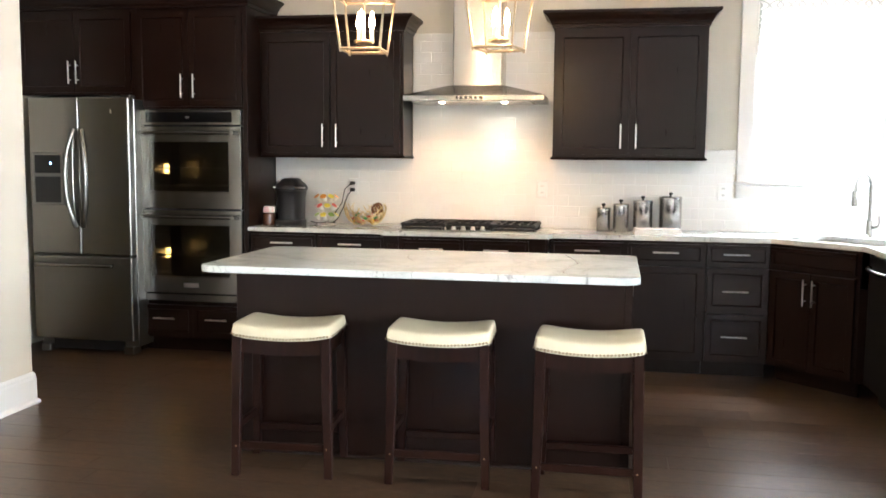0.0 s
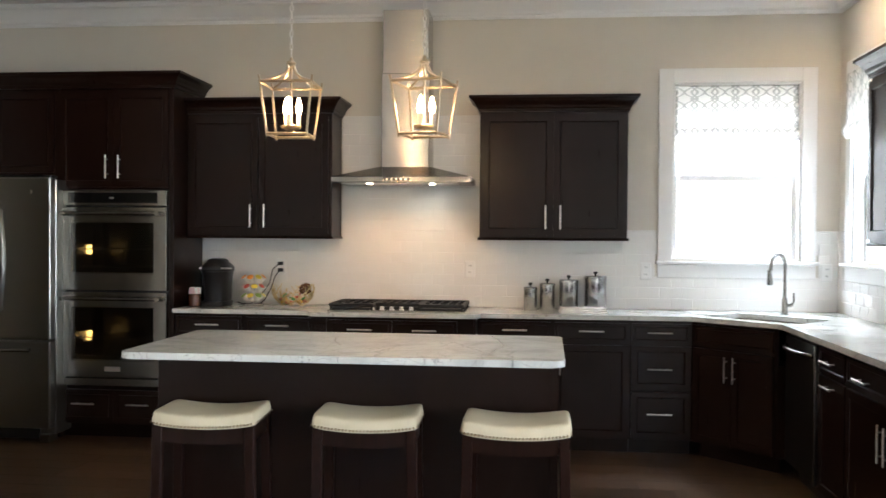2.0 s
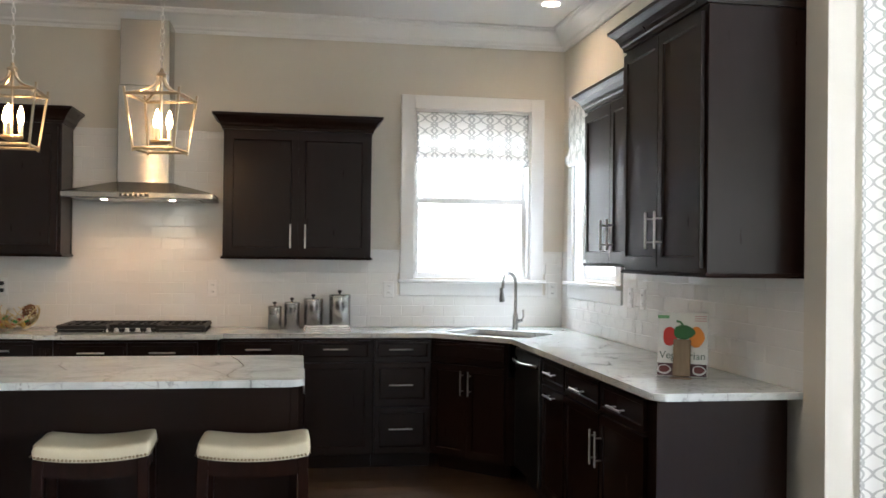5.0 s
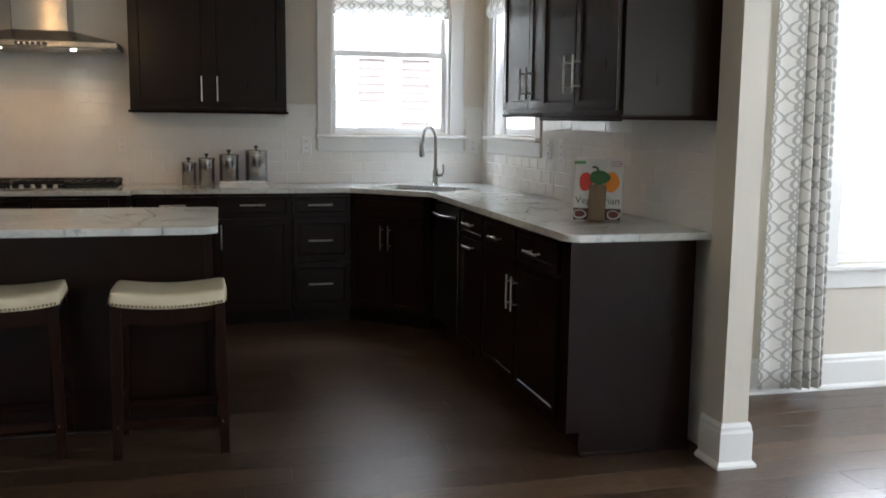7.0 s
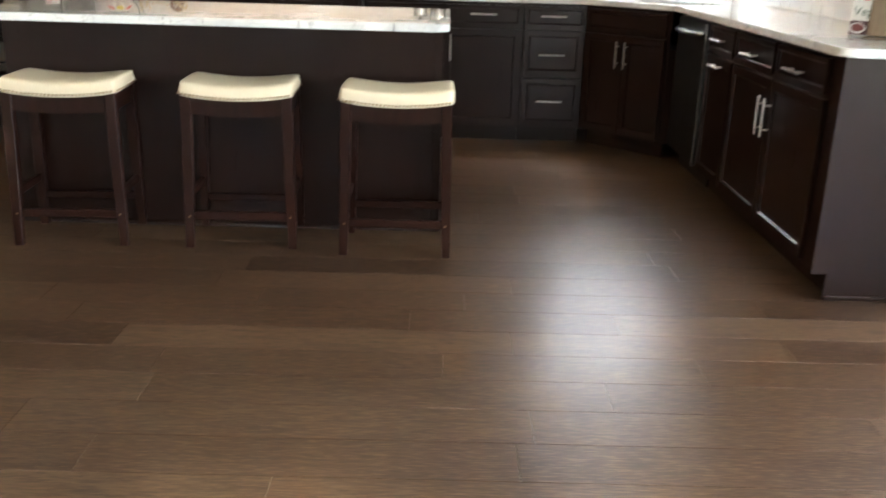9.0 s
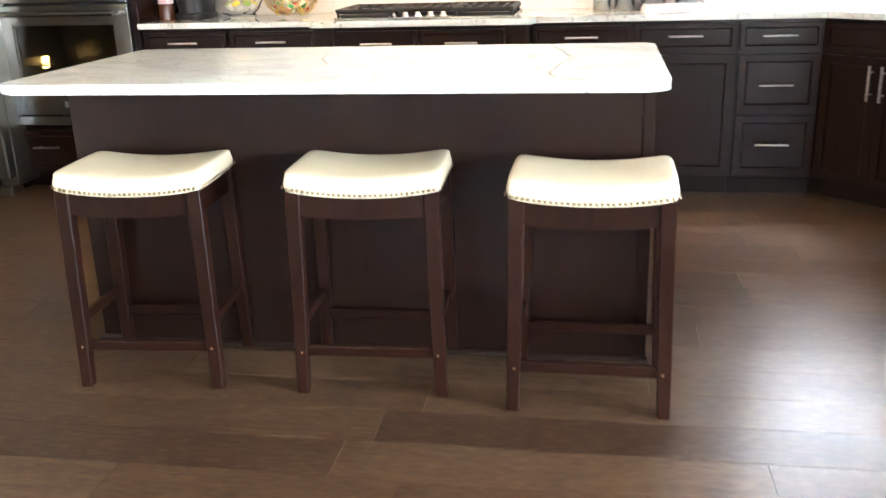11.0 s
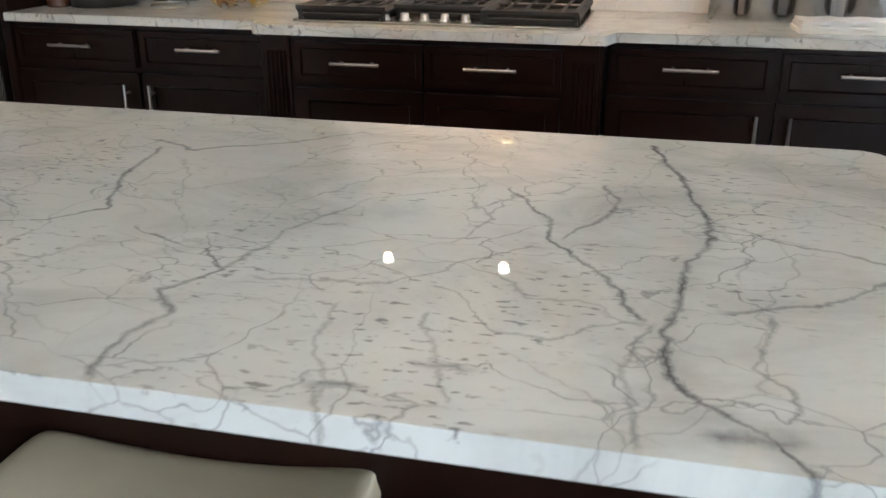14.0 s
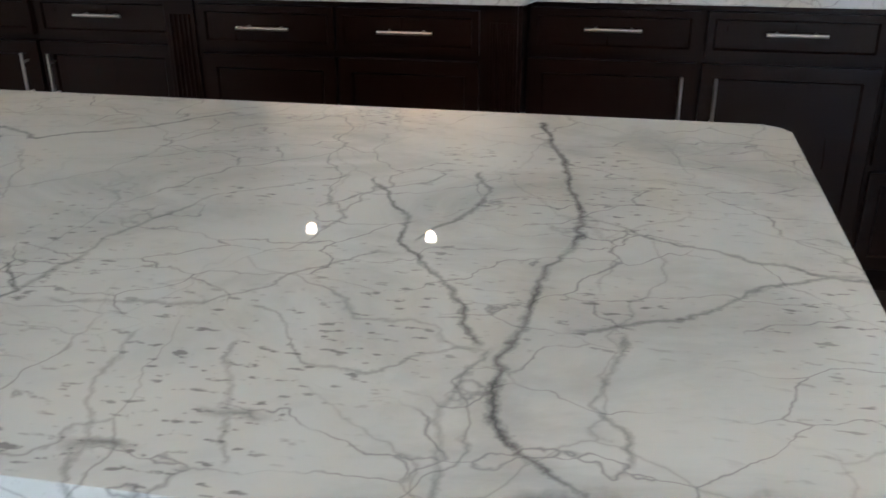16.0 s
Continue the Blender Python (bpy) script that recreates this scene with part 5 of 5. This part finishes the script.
POD = paint("white_pod_cup", (0.75, 0.74, 0.70), 0.45)
tones = [(0.75, 0.62, 0.08), (0.62, 0.10, 0.09), (0.78, 0.32, 0.05), (0.28, 0.42, 0.10), (0.5, 0.35, 0.55)]
lids = [paint("foil_lid", c, 0.4) for c in tones]
for tier, z in enumerate((0.060, 0.125, 0.190)):
    bm = bmesh.new()
    tube(bm, [(0.055 * math.cos(a), 0.055 * math.sin(a), z - 0.022) for a in [2 * math.pi * k / 24 for k in range(24)]], 0.002, 5, closed=True)
    part("tier_ring", bm, CHROME, u)
    for k in range(8):
        bm = bmesh.new()
        lathe(bm, [(0, 0), (0.017, 0), (0.021, 0.036), (0.024, 0.037), (0.024, 0.039)], 14)
        a = 2 * math.pi * (k + tier * 0.5) / 8
        o = part("pod", bm, POD, u)
        o.matrix_basis = pose(0.050 * math.cos(a), 0.050 * math.sin(a), z - 0.008, 0, 40, math.degrees(a))
        bm = bmesh.new()
        lathe(bm, [(0.0235, 0.0391), (0.0165, 0.0394), (0.0, 0.0402)], 14)
        part("foil", bm, lids[(3, 1, 2)[tier] if k % 3 else 0], o)

# twig bowl with wrapped snacks and a pine cone
u = thing("wire_bowl", -1.425, 6.585, CZ1, 0, "woven gold wire bowl filled with snacks and a pine cone", "bowl")
GOLD_WIRE = steel("gold_wire", (0.62, 0.50, 0.28), 0.3, (1, 1, 1), 0)
rw = random.Random(11)
for k in range(60):
    a0 = rw.uniform(0, 2 * math.pi)
    da = rw.uniform(-1.6, 1.6)
    t0, t1 = rw.uniform(0.1, 0.4), rw.uniform(0.75, 1.12)
    pts = []
    for q in range(8):
        f = t0 + (t1 - t0) * q / 7
        rr = 0.050 + 0.096 * math.sin(min(f, 1.0) * math.pi / 2) + 0.003 * (k % 3)
        aa = a0 + da * q / 7
        pts.append((rr * math.cos(aa), rr * math.sin(aa), 0.004 + 0.138 * f ** 1.5))
    bm = bmesh.new()
    tube(bm, pts, 0.0030, 5)
    part("wire", bm, GOLD_WIRE, u)
snack = [paint("wrapper", c, 0.35) for c in ((0.08, 0.34, 0.10), (0.70, 0.45, 0.06), (0.62, 0.60, 0.52), (0.45, 0.08, 0.05))]
for k in range(22):
    bm = bmesh.new()
    got = bmesh.ops.create_icosphere(bm, subdivisions=2, radius=1.0)["verts"]
    for v in got:
        v.co = Vector((v.co.x * 0.034, v.co.y * 0.022, v.co.z * 0.014)) * (1 + 0.2 * noise.noise(v.co * 3 + Vector((k, 0, 0))))
    o = part("snack", bm, snack[k % 4], u, "", True)
    r_, a_ = 0.078 * math.sqrt(rw.random()), rw.uniform(0, 6.28)
    o.matrix_basis = pose(r_ * math.cos(a_), r_ * math.sin(a_), 0.030 + 0.055 * rw.random(), rw.uniform(-40, 40), rw.uniform(-40, 40), rw.uniform(0, 180))
bm = bmesh.new()
for k in range(60):
    f = k / 60
    a = k * 2.399
    rr = 0.034 * math.sin(math.pi * (0.12 + 0.84 * f)) + 0.004
    c = Vector((rr * math.cos(a), rr * math.sin(a), -0.04 + 0.085 * f))
    got = bmesh.ops.create_icosphere(bm, subdivisions=1, radius=0.0105)["verts"]
    for v in got:
        v.co = Vector((v.co.x, v.co.y, v.co.z * 0.5)) + c
o = part("pine_cone", bm, paint("pine_cone_brown", (0.16, 0.065, 0.025), 0.8, 0.6), u, "brown pine cone")
o.matrix_basis = pose(0.085, 0.01, 0.125, 20, 30, 0)


# outlets
def outlet(m, label="white wall outlet with two sockets on the tiles"):
    ob = new("wall_outlet")
    ob.matrix_basis = m
    tagged(ob, label, "outlet", "wall outlets")
    box("plate", (-0.037, -0.006, -0.060), (0.037, 0.0, 0.060), WHITE, ob, 0.003)
    for s in (-0.024, 0.024):
        f = box("socket", (-0.017, -0.0085, s - 0.017), (0.017, -0.0062, s + 0.017), WHITE, ob, 0.002)
        for q in (-0.006, 0.006):
            box("slot", (q - 0.0015, -0.0092, s - 0.004), (q + 0.0015, -0.0087, s + 0.008), BLACK, f, 0)
    return ob


TF = BACK - 0.0125
o = outlet(pose(-1.585, TF, 1.19), "white wall outlet with two black plugs in it")
for k, s in enumerate((-0.024, 0.024)):
    box("plug", (-0.018, -0.040, s - 0.013), (0.018, -0.0095, s + 0.013), BLACK, o, 0.004)
bm = bmesh.new()
tube(bm, [(-0.005, -0.04, -0.030), (-0.03, -0.06, -0.07), (-0.06, -0.07, -0.16), (-0.10, -0.08, -0.24), (-0.13, -0.09, -0.266)], 0.004, 6)
tube(bm, [(-0.015, -0.04, 0.015), (-0.05, -0.06, -0.02), (-0.07, -0.06, -0.12), (-0.16, -0.08, -0.25), (-0.20, -0.09, -0.268)], 0.004, 6)
part("cord", bm, BLACK, o, "", True)
for ox in (-0.19, 1.055, 2.285):
    outlet(pose(ox, TF, 1.185))
for oy in (5.22, 5.42):
    outlet(pose(RIGHT - 0.0125, oy, 1.195, 0, 0, -90))


# cookbook on a wooden easel
u = thing("cookbook", 2.045, 3.99, CZ1, -30, "white vegetarian cookbook with bell peppers on its cover", "book")
PAPER = paint("book_cover", (0.66, 0.65, 0.61), 0.3, 0.02)


def tilted(name, bm, mat, parent, label="", smooth=False):
    o = finish(name, bm, mat, parent, label, smooth)
    o.matrix_basis = pose(0, 0, 0.004, -12, 0, 0)
    return o


bm = bmesh.new()
add_box(bm, (-0.106, 0, 0.0), (0.106, 0.016, 0.285), 0.002)
cover = tilted("cover", bm, PAPER, u)


def blob(name, x, z, rx, rz_, col, parent):
    bm = bmesh.new()
    n = 24
    pts = [(x + rx * (1 + 0.08 * math.cos(3 * a)) * math.cos(a), z + rz_ * math.sin(a)) for a in [2 * math.pi * k / n for k in range(n)]]
    f = [bm.verts.new((px, -0.0012, pz)) for px, pz in pts]
    g_ = [bm.verts.new((px, -0.0002, pz)) for px, pz in pts]
    bm.faces.new(f)
    for k in range(n):
        bm.faces.new((f[k], g_[k], g_[(k + 1) % n], f[(k + 1) % n]))
    bmesh.ops.recalc_face_normals(bm, faces=bm.faces)
    return finish(name, bm, paint(name + "_print", col, 0.35, 0.0), parent)


blob("red_pepper", -0.056, 0.176, 0.030, 0.042, (0.55, 0.035, 0.02), cover)
blob("orange_pepper", 0.058, 0.176, 0.033, 0.046, (0.78, 0.26, 0.02), cover)
gp = blob("green_pepper", 0.004, 0.196, 0.046, 0.032, (0.03, 0.13, 0.03), cover)
gp.location.y = -0.0014
bm = bmesh.new()
tube(bm, [(0.0, -0.004, 0.226), (-0.010, -0.004, 0.240), (-0.028, -0.004, 0.244)], 0.005, 6)
finish("pepper_stem", bm, gp.data.materials[0], cover)
box("printed_band", (-0.104, -0.0010, 0.004), (0.104, -0.0001, 0.058), paint("maroon_ink", (0.06, 0.02, 0.02), 0.35, 0), cover, 0)
for sx in (-0.076, 0.072):
    blob("plate_picture", sx, 0.030, 0.029, 0.021, (0.55, 0.52, 0.50), cover).location.y = -0.0008
    blob("food_picture", sx, 0.032, 0.023, 0.015, (0.12, 0.02, 0.015), cover).location.y = -0.0016
for lx, lz, lw, lh, lc in ((-0.085, 0.262, 0.05, 0.014, (0.12, 0.30, 0.12)), (0.075, 0.268, 0.05, 0.004, (0.5, 0.3, 0.3)), (0.075, 0.258, 0.05, 0.004, (0.5, 0.3, 0.3)), (0.075, 0.248, 0.05, 0.004, (0.5, 0.3, 0.3))):
    box("printed_bar", (lx - lw / 2, -0.0012, lz - lh / 2), (lx + lw / 2, -0.0002, lz + lh / 2), paint("ink", lc, 0.4, 0), cover, 0)
cu = bpy.data.curves.new("title", "FONT")
cu.body, cu.size, cu.align_x, cu.extrude = "Vegetarian", 0.046, "CENTER", 0.0004
tmp = new("title_text", cu)
bpy.context.view_layer.update()
tm = bpy.data.meshes.new_from_object(tmp.evaluated_get(bpy.context.evaluated_depsgraph_get()))
bpy.data.objects.remove(tmp)
tm.materials.clear()
tm.materials.append(paint("green_ink", (0.05, 0.085, 0.06), 0.4, 0))
o = new("title", tm)
o.parent = cover
o.matrix_basis = pose(0, -0.0010, 0.078, 90, 0, 0)
e = thing("book_easel", 2.045, 3.99, CZ1, -30, "small weathered wooden easel holding the cookbook", "easel")
PALE = stained_wood("weathered_wood", (0.14, 0.095, 0.055), (0.30, 0.22, 0.14), 0.7, (3, 3, 0.5))
box("ledge", (-0.045, -0.055, 0.0005), (0.045, 0.060, 0.0035), PALE, e, 0.001)
o = box("front_slat", (-0.037, -0.020, 0.003), (0.037, -0.006, 0.165), PALE, e, 0.003)
o.matrix_basis = pose(0, -0.006, 0.002, -12, 0, 0)
o = box("back_leg", (-0.03, 0.02, 0.004), (0.03, 0.032, 0.23), PALE, e, 0.003)
o.matrix_basis = pose(0, 0.004, 0, -12, 0, 0)


# ---- cloth at the windows ----
def cloth(name, m, cols, rows2, shape, label, category, thick=0.003, mat=None):
    """A sheet over a grid; shape(u, v) gives the place and the cloth's own (u, v) metres."""
    bm = bmesh.new()
    uv = bm.loops.layers.uv.new("uv")
    grid = [[bm.verts.new(shape(i / cols, j / rows2)[0]) for j in range(rows2 + 1)] for i in range(cols + 1)]
    for i in range(cols):
        for j in range(rows2):
            f = bm.faces.new((grid[i][j], grid[i + 1][j], grid[i + 1][j + 1], grid[i][j + 1]))
            for lp, (a, b) in zip(f.loops, ((i, j), (i + 1, j), (i + 1, j + 1), (i, j + 1))):
                lp[uv].uv = shape(a / cols, b / rows2)[1]
    ob = finish(name, bm, PATTERN, smooth=True)
    ob.matrix_basis = m
    mod = ob.modifiers.new("thickness", "SOLIDIFY")
    mod.thickness = thick
    return tagged(ob, label, category)


def roman(w, z0, z1):
    def shape(u, v):
        z = z1 + (z0 - z1) * v
        fold = 0.016 * abs(math.sin(v * math.pi * 3)) * v + (0.020 * (v > 0.8) * math.sin((v - 0.8) / 0.2 * math.pi))
        return (u * w, -0.012 - fold, z + 0.006 * math.sin(u * 5) * v), (u * w, v * (z1 - z0) * 1.12)
    return shape


cloth("roman_shade", pose(1.245, BACK + 0.045, 0), 24, 30, roman(0.855, 2.115, 2.495), "white roman shade with a grey lattice print, half raised", "window shade")
cloth("roman_shade", pose(RIGHT - 0.03, 6.585, 0, 0, 0, -90), 24, 30, roman(0.93, 2.085, 2.515), "white roman shade with a grey lattice print, half raised", "window shade")


def drape(u, v):
    if u < 0.4:
        x, flat, wave = 0.155 * u / 0.4, 0.165 * u / 0.4, 0.012 * math.sin(u * 12)
    else:
        f = (u - 0.4) / 0.6
        x, flat = 0.155 + 0.155 * f, 0.165 + 0.42 * f
        wave = 0.032 * math.sin(f * 2 * math.pi * 3.5 + 0.5 * math.sin(v * 3)) + 0.012 * math.sin(4.8)
    return (x * (0.90 + 0.24 * v), wave, 2.80 - v * 2.745), (flat, v * 2.745)


cloth("curtain", pose(2.985, 4.115, 0), 80, 24, drape, "long white curtain with a grey lattice print beside the window", "curtain")
u = thing("curtain_rod", 0, 4.115, 2.83, 0, "dark metal curtain rod above the nook window", "curtain rod")
bm = bmesh.new()
tube(bm, [(2.92, 0, 0), (5.3, 0, 0)], 0.012, 10)
part("rod", bm, CHROME, u, "", True)
for bx in (3.02, 5.2):
    box("bracket", (bx, 0.0, -0.012), (bx + 0.02, 0.114, 0.012), CHROME, u, 0.002)

# plaque on the hall wall
u = thing("wall_plaque", -2.892, 4.40, 1.475, 0, "dark wall plaque with light lettering and a pointed foot", "sign")
bm = bmesh.new()
outl = [(-0.16, 0.11), (-0.16, -0.05), (0.0, -0.05), (0.08, -0.115), (0.15, -0.05), (0.15, 0.11)]
fr = [bm.verts.new((0.012, a, b)) for a, b in outl]
bk = [bm.verts.new((0.0, a, b)) for a, b in outl]
bm.faces.new(fr)
for k in range(len(outl)):
    bm.faces.new((fr[k], bk[k], bk[(k + 1) % 6], fr[(k + 1) % 6]))
bmesh.ops.recalc_face_normals(bm, faces=bm.faces)
part("board", bm, paint("dark_grey_board", (0.06, 0.045, 0.05), 0.5), u)
for k, (a, b) in enumerate(((-0.12, 0.12), (-0.10, 0.11))):
    box("lettering_bar", (0.0125, a, 0.065 - k * 0.05), (0.0135, b, 0.080 - k * 0.05), WHITE, u, 0)

# ---- outside ----
GRASS, gt, gb = material("lawn", (0.07, 0.10, 0.03), 0.9)
gt.links.new(ramp(gt, noise_tex(gt, coords(gt), 3, 6).outputs[0], [(0.3, (0.05, 0.08, 0.02)), (0.7, (0.10, 0.13, 0.045))]), gb.inputs["Base Color"])
bm = bmesh.new()
bmesh.ops.create_grid(bm, x_segments=1, y_segments=1, size=600)
gr = tagged(finish("ground", bm, GRASS), "short green lawn round the house", "lawn", kind="structure")
gr.location.z = -0.45
SIDING = paint("white_siding", (0.78, 0.78, 0.76), 0.6)
BRICKISH = paint("dim_window_glass", (0.30, 0.255, 0.245), 0.2)


def house(x, y, rz, w, windows):
    ob = thing("neighbour_house", x, y, -0.45, rz, "white clapboard neighbouring house with shuttered windows", "house")
    bm = bmesh.new()
    for k in range(36):
        z = k * 0.17
        add_box(bm, (0, 0.0 + 0.004 * (k % 2), z), (w, 0.2, z + 0.165))
        add_box(bm, (0, -0.010, z), (w, 0.0, z + 0.02))
    part("siding", bm, SIDING, ob)
    bm = bmesh.new()
    for a, b in ((0, 1),):
        v = [bm.verts.new(p) for p in ((-0.4, -0.5, 6.05), (w + 0.4, -0.5, 6.05), (w + 0.4, 3.5, 8.4), (-0.4, 3.5, 8.4), (-0.4, -0.5, 5.9), (w + 0.4, -0.5, 5.9), (w + 0.4, 3.5, 8.25), (-0.4, 3.5, 8.25))]
        for q in ((0, 1, 2, 3), (7, 6, 5, 4), (0, 4, 5, 1), (1, 5, 6, 2), (2, 6, 7, 3), (3, 7, 4, 0)):
            bm.faces.new([v[i] for i in q])
    part("roof", bm, paint("grey_shingle", (0.10, 0.10, 0.10), 0.9, 0.6), ob)
    for wx, ww, z0, z1 in windows:
        wn_ = box("window", (wx, -0.030, z0), (wx + ww, -0.0105, z1), BRICKISH, ob, 0)
        bm = bmesh.new()
        for lo, hi in (((wx - 0.08, -0.05, z0 - 0.08), (wx, -0.0105, z1 + 0.08)), ((wx + ww, -0.05, z0 - 0.08), (wx + ww + 0.08, -0.0105, z1 + 0.08)), ((wx, -0.05, z1), (wx + ww, -0.0105, z1 + 0.08)), ((wx, -0.05, z0 - 0.08), (wx + ww, -0.0105, z0)), ((wx, -0.05, (z0 + z1) / 2 - 0.05), (wx + ww, -0.0305, (z0 + z1) / 2 + 0.05))):
            add_box(bm, lo, hi)
        part("frame", bm, SIDING, wn_)
        z = z0 + 0.05
        while z < z1 - 0.03:
            box("slat", (wx, -0.040, z), (wx + ww, -0.0305, z + 0.035), SIDING, wn_, 0)
            z += 0.085
    return ob


house(-3.0, 10.3, 0, 16.0, [(4.96, 0.30, 1.25, 2.50), (5.44, 0.32, 1.25, 2.50), (8.5, 0.9, 1.2, 2.7)])
house(12.0, 12.0, -90, 18.0, [(4.0, 0.9, 1.2, 2.7), (7.5, 0.9, 1.2, 2.7)])


# ---- tiles ----
TW, TH, TG = 0.1525, 0.0765, 0.0014
tile_mesh = {}
rt = random.Random(5)


def tile_box(w, h):
    key = (round(w, 3), round(h, 3))
    if key not in tile_mesh:
        bm = bmesh.new()
        add_box(bm, (0, -0.0085, 0), (key[0], 0, key[1]), 0.0016)
        me = bpy.data.meshes.new("tile")
        bm.to_mesh(me)
        bm.free()
        me.materials.append(TILE)
        tile_mesh[key] = me
    return tile_mesh[key]


def tile_wall(parent, m, spans):
    """spans(z0, z1) gives the stretches of wall, along local x, that a row of tiles covers."""
    z, row = CZ1 + 0.002, 0
    while z < 2.29:
        z1 = min(z + TH, 2.292)
        for a, b, top in spans(z):
            h = min(z1, top) - z
            if h < 0.012:
                continue
            x = a - ((a + (TW + TG) * 0.5 * (row % 2)) % (TW + TG))
            while x < b:
                p, q = max(x, a), min(x + TW, b)
                if q - p > 0.012:
                    o = new("tile", tile_box(q - p, h))
                    o.parent = parent
                    o.matrix_basis = m @ pose(p, -0.0035, z, rt.gauss(0, 0.22), 0, rt.gauss(0, 0.22))
                x += TW + TG
        z += TH + TG
        row += 1


def back_spans(z):
    out = []
    if z < 1.395:
        out.append((-2.188, -1.136, 1.400))
    out.append((-1.134, -0.107, 2.292))
    if z < 1.395:
        out.append((-0.105, 0.895, 1.400))
    if z < 1.465:
        if z < 1.130:
            out.append((0.897, 2.358, 1.474))
        else:
            out.append((0.897, 1.118 if z < 1.25 else 1.133, 1.474))
            out.append((2.227 if z < 1.25 else 2.212, 2.358, 1.474))
    return out


def side_spans(z):
    # local x runs from the corner towards the room
    c0, c1 = BACK - 6.69, BACK - 5.55
    far, near = BACK - 5.335, BACK - 3.51
    out = []
    if z < 1.465:
        if z < 1.130:
            out.append((0.013, far, 1.474))
        else:
            out.append((0.013, c0, 1.474))
            out.append((c1, far, 1.474))
        out.append((far + 0.002, near, 1.370))
    return out


wn1 = [o for o in bpy.data.objects if o.name == "wall_north"][0]
we1 = [o for o in bpy.data.objects if o.name == "wall_east"][0]
# grout beds
for par, segs in ((wn1, [(-2.188, BACK - 0.0108, 0.914, 2.358, BACK - 0.0004, 1.145), (-2.188, BACK - 0.0108, 1.145, 1.113, BACK - 0.0004, 1.40), (-1.134, BACK - 0.0108, 1.40, -0.107, BACK - 0.0004, 2.292), (0.897, BACK - 0.0108, 1.40, 1.113, BACK - 0.0004, 1.474), (2.247, BACK - 0.0108, 1.145, 2.358, BACK - 0.0004, 1.474)]),
                  (we1, [(RIGHT - 0.0108, 3.51, 0.914, RIGHT - 0.0004, BACK - 0.012, 1.145), (RIGHT - 0.0108, 3.51, 1.145, RIGHT - 0.0004, 5.55, 1.372), (RIGHT - 0.0108, 6.69, 1.145, RIGHT - 0.0004, BACK - 0.012, 1.474)])):
    bm = bmesh.new()
    for s in segs:
        add_box(bm, s[:3], s[3:])
    finish("grout", bm, GROUT, par)
tile_wall(wn1, pose(0, BACK, 0), back_spans)
tile_wall(we1, pose(RIGHT, BACK, 0, 0, 0, -90), side_spans)

# ---- floor planks ----
PW = 0.177
rng = random.Random(7)
bm = bmesh.new()
y0 = 3.739 - PW * 44
near = []
while y0 < BACK:
    x = LEFT - 0.05 - rng.random() * 1.4
    while x < 6.5:
        ln = rng.uniform(0.7, 1.9)
        a = max(x, LEFT - 0.05 if y0 > 3.95 else -2.95)
        b = min(x + ln, 2.40 if y0 > 4.22 else 6.5)
        if b > a + 0.02:
            if y0 > 1.2 and y0 < 6.4 and b > -2.9 and a < 2.6:
                near.append((a, b, y0))
            else:
                add_box(bm, (a + 0.0012, y0 + 0.0012, -0.016), (b - 0.0012, y0 + PW - 0.0012, 0.0))
        x += ln
    y0 += PW
rest = tagged(finish("far_planks", bm, PLANK, floor), kind="stuff")
for a, b, y0 in near:
    bm = bmesh.new()
    add_box(bm, (a + 0.0004, y0 + 0.0004, -0.016), (b - 0.0004, y0 + PW - 0.0004, 0.0), 0.0007)
    finish("plank", bm, PLANK, floor)
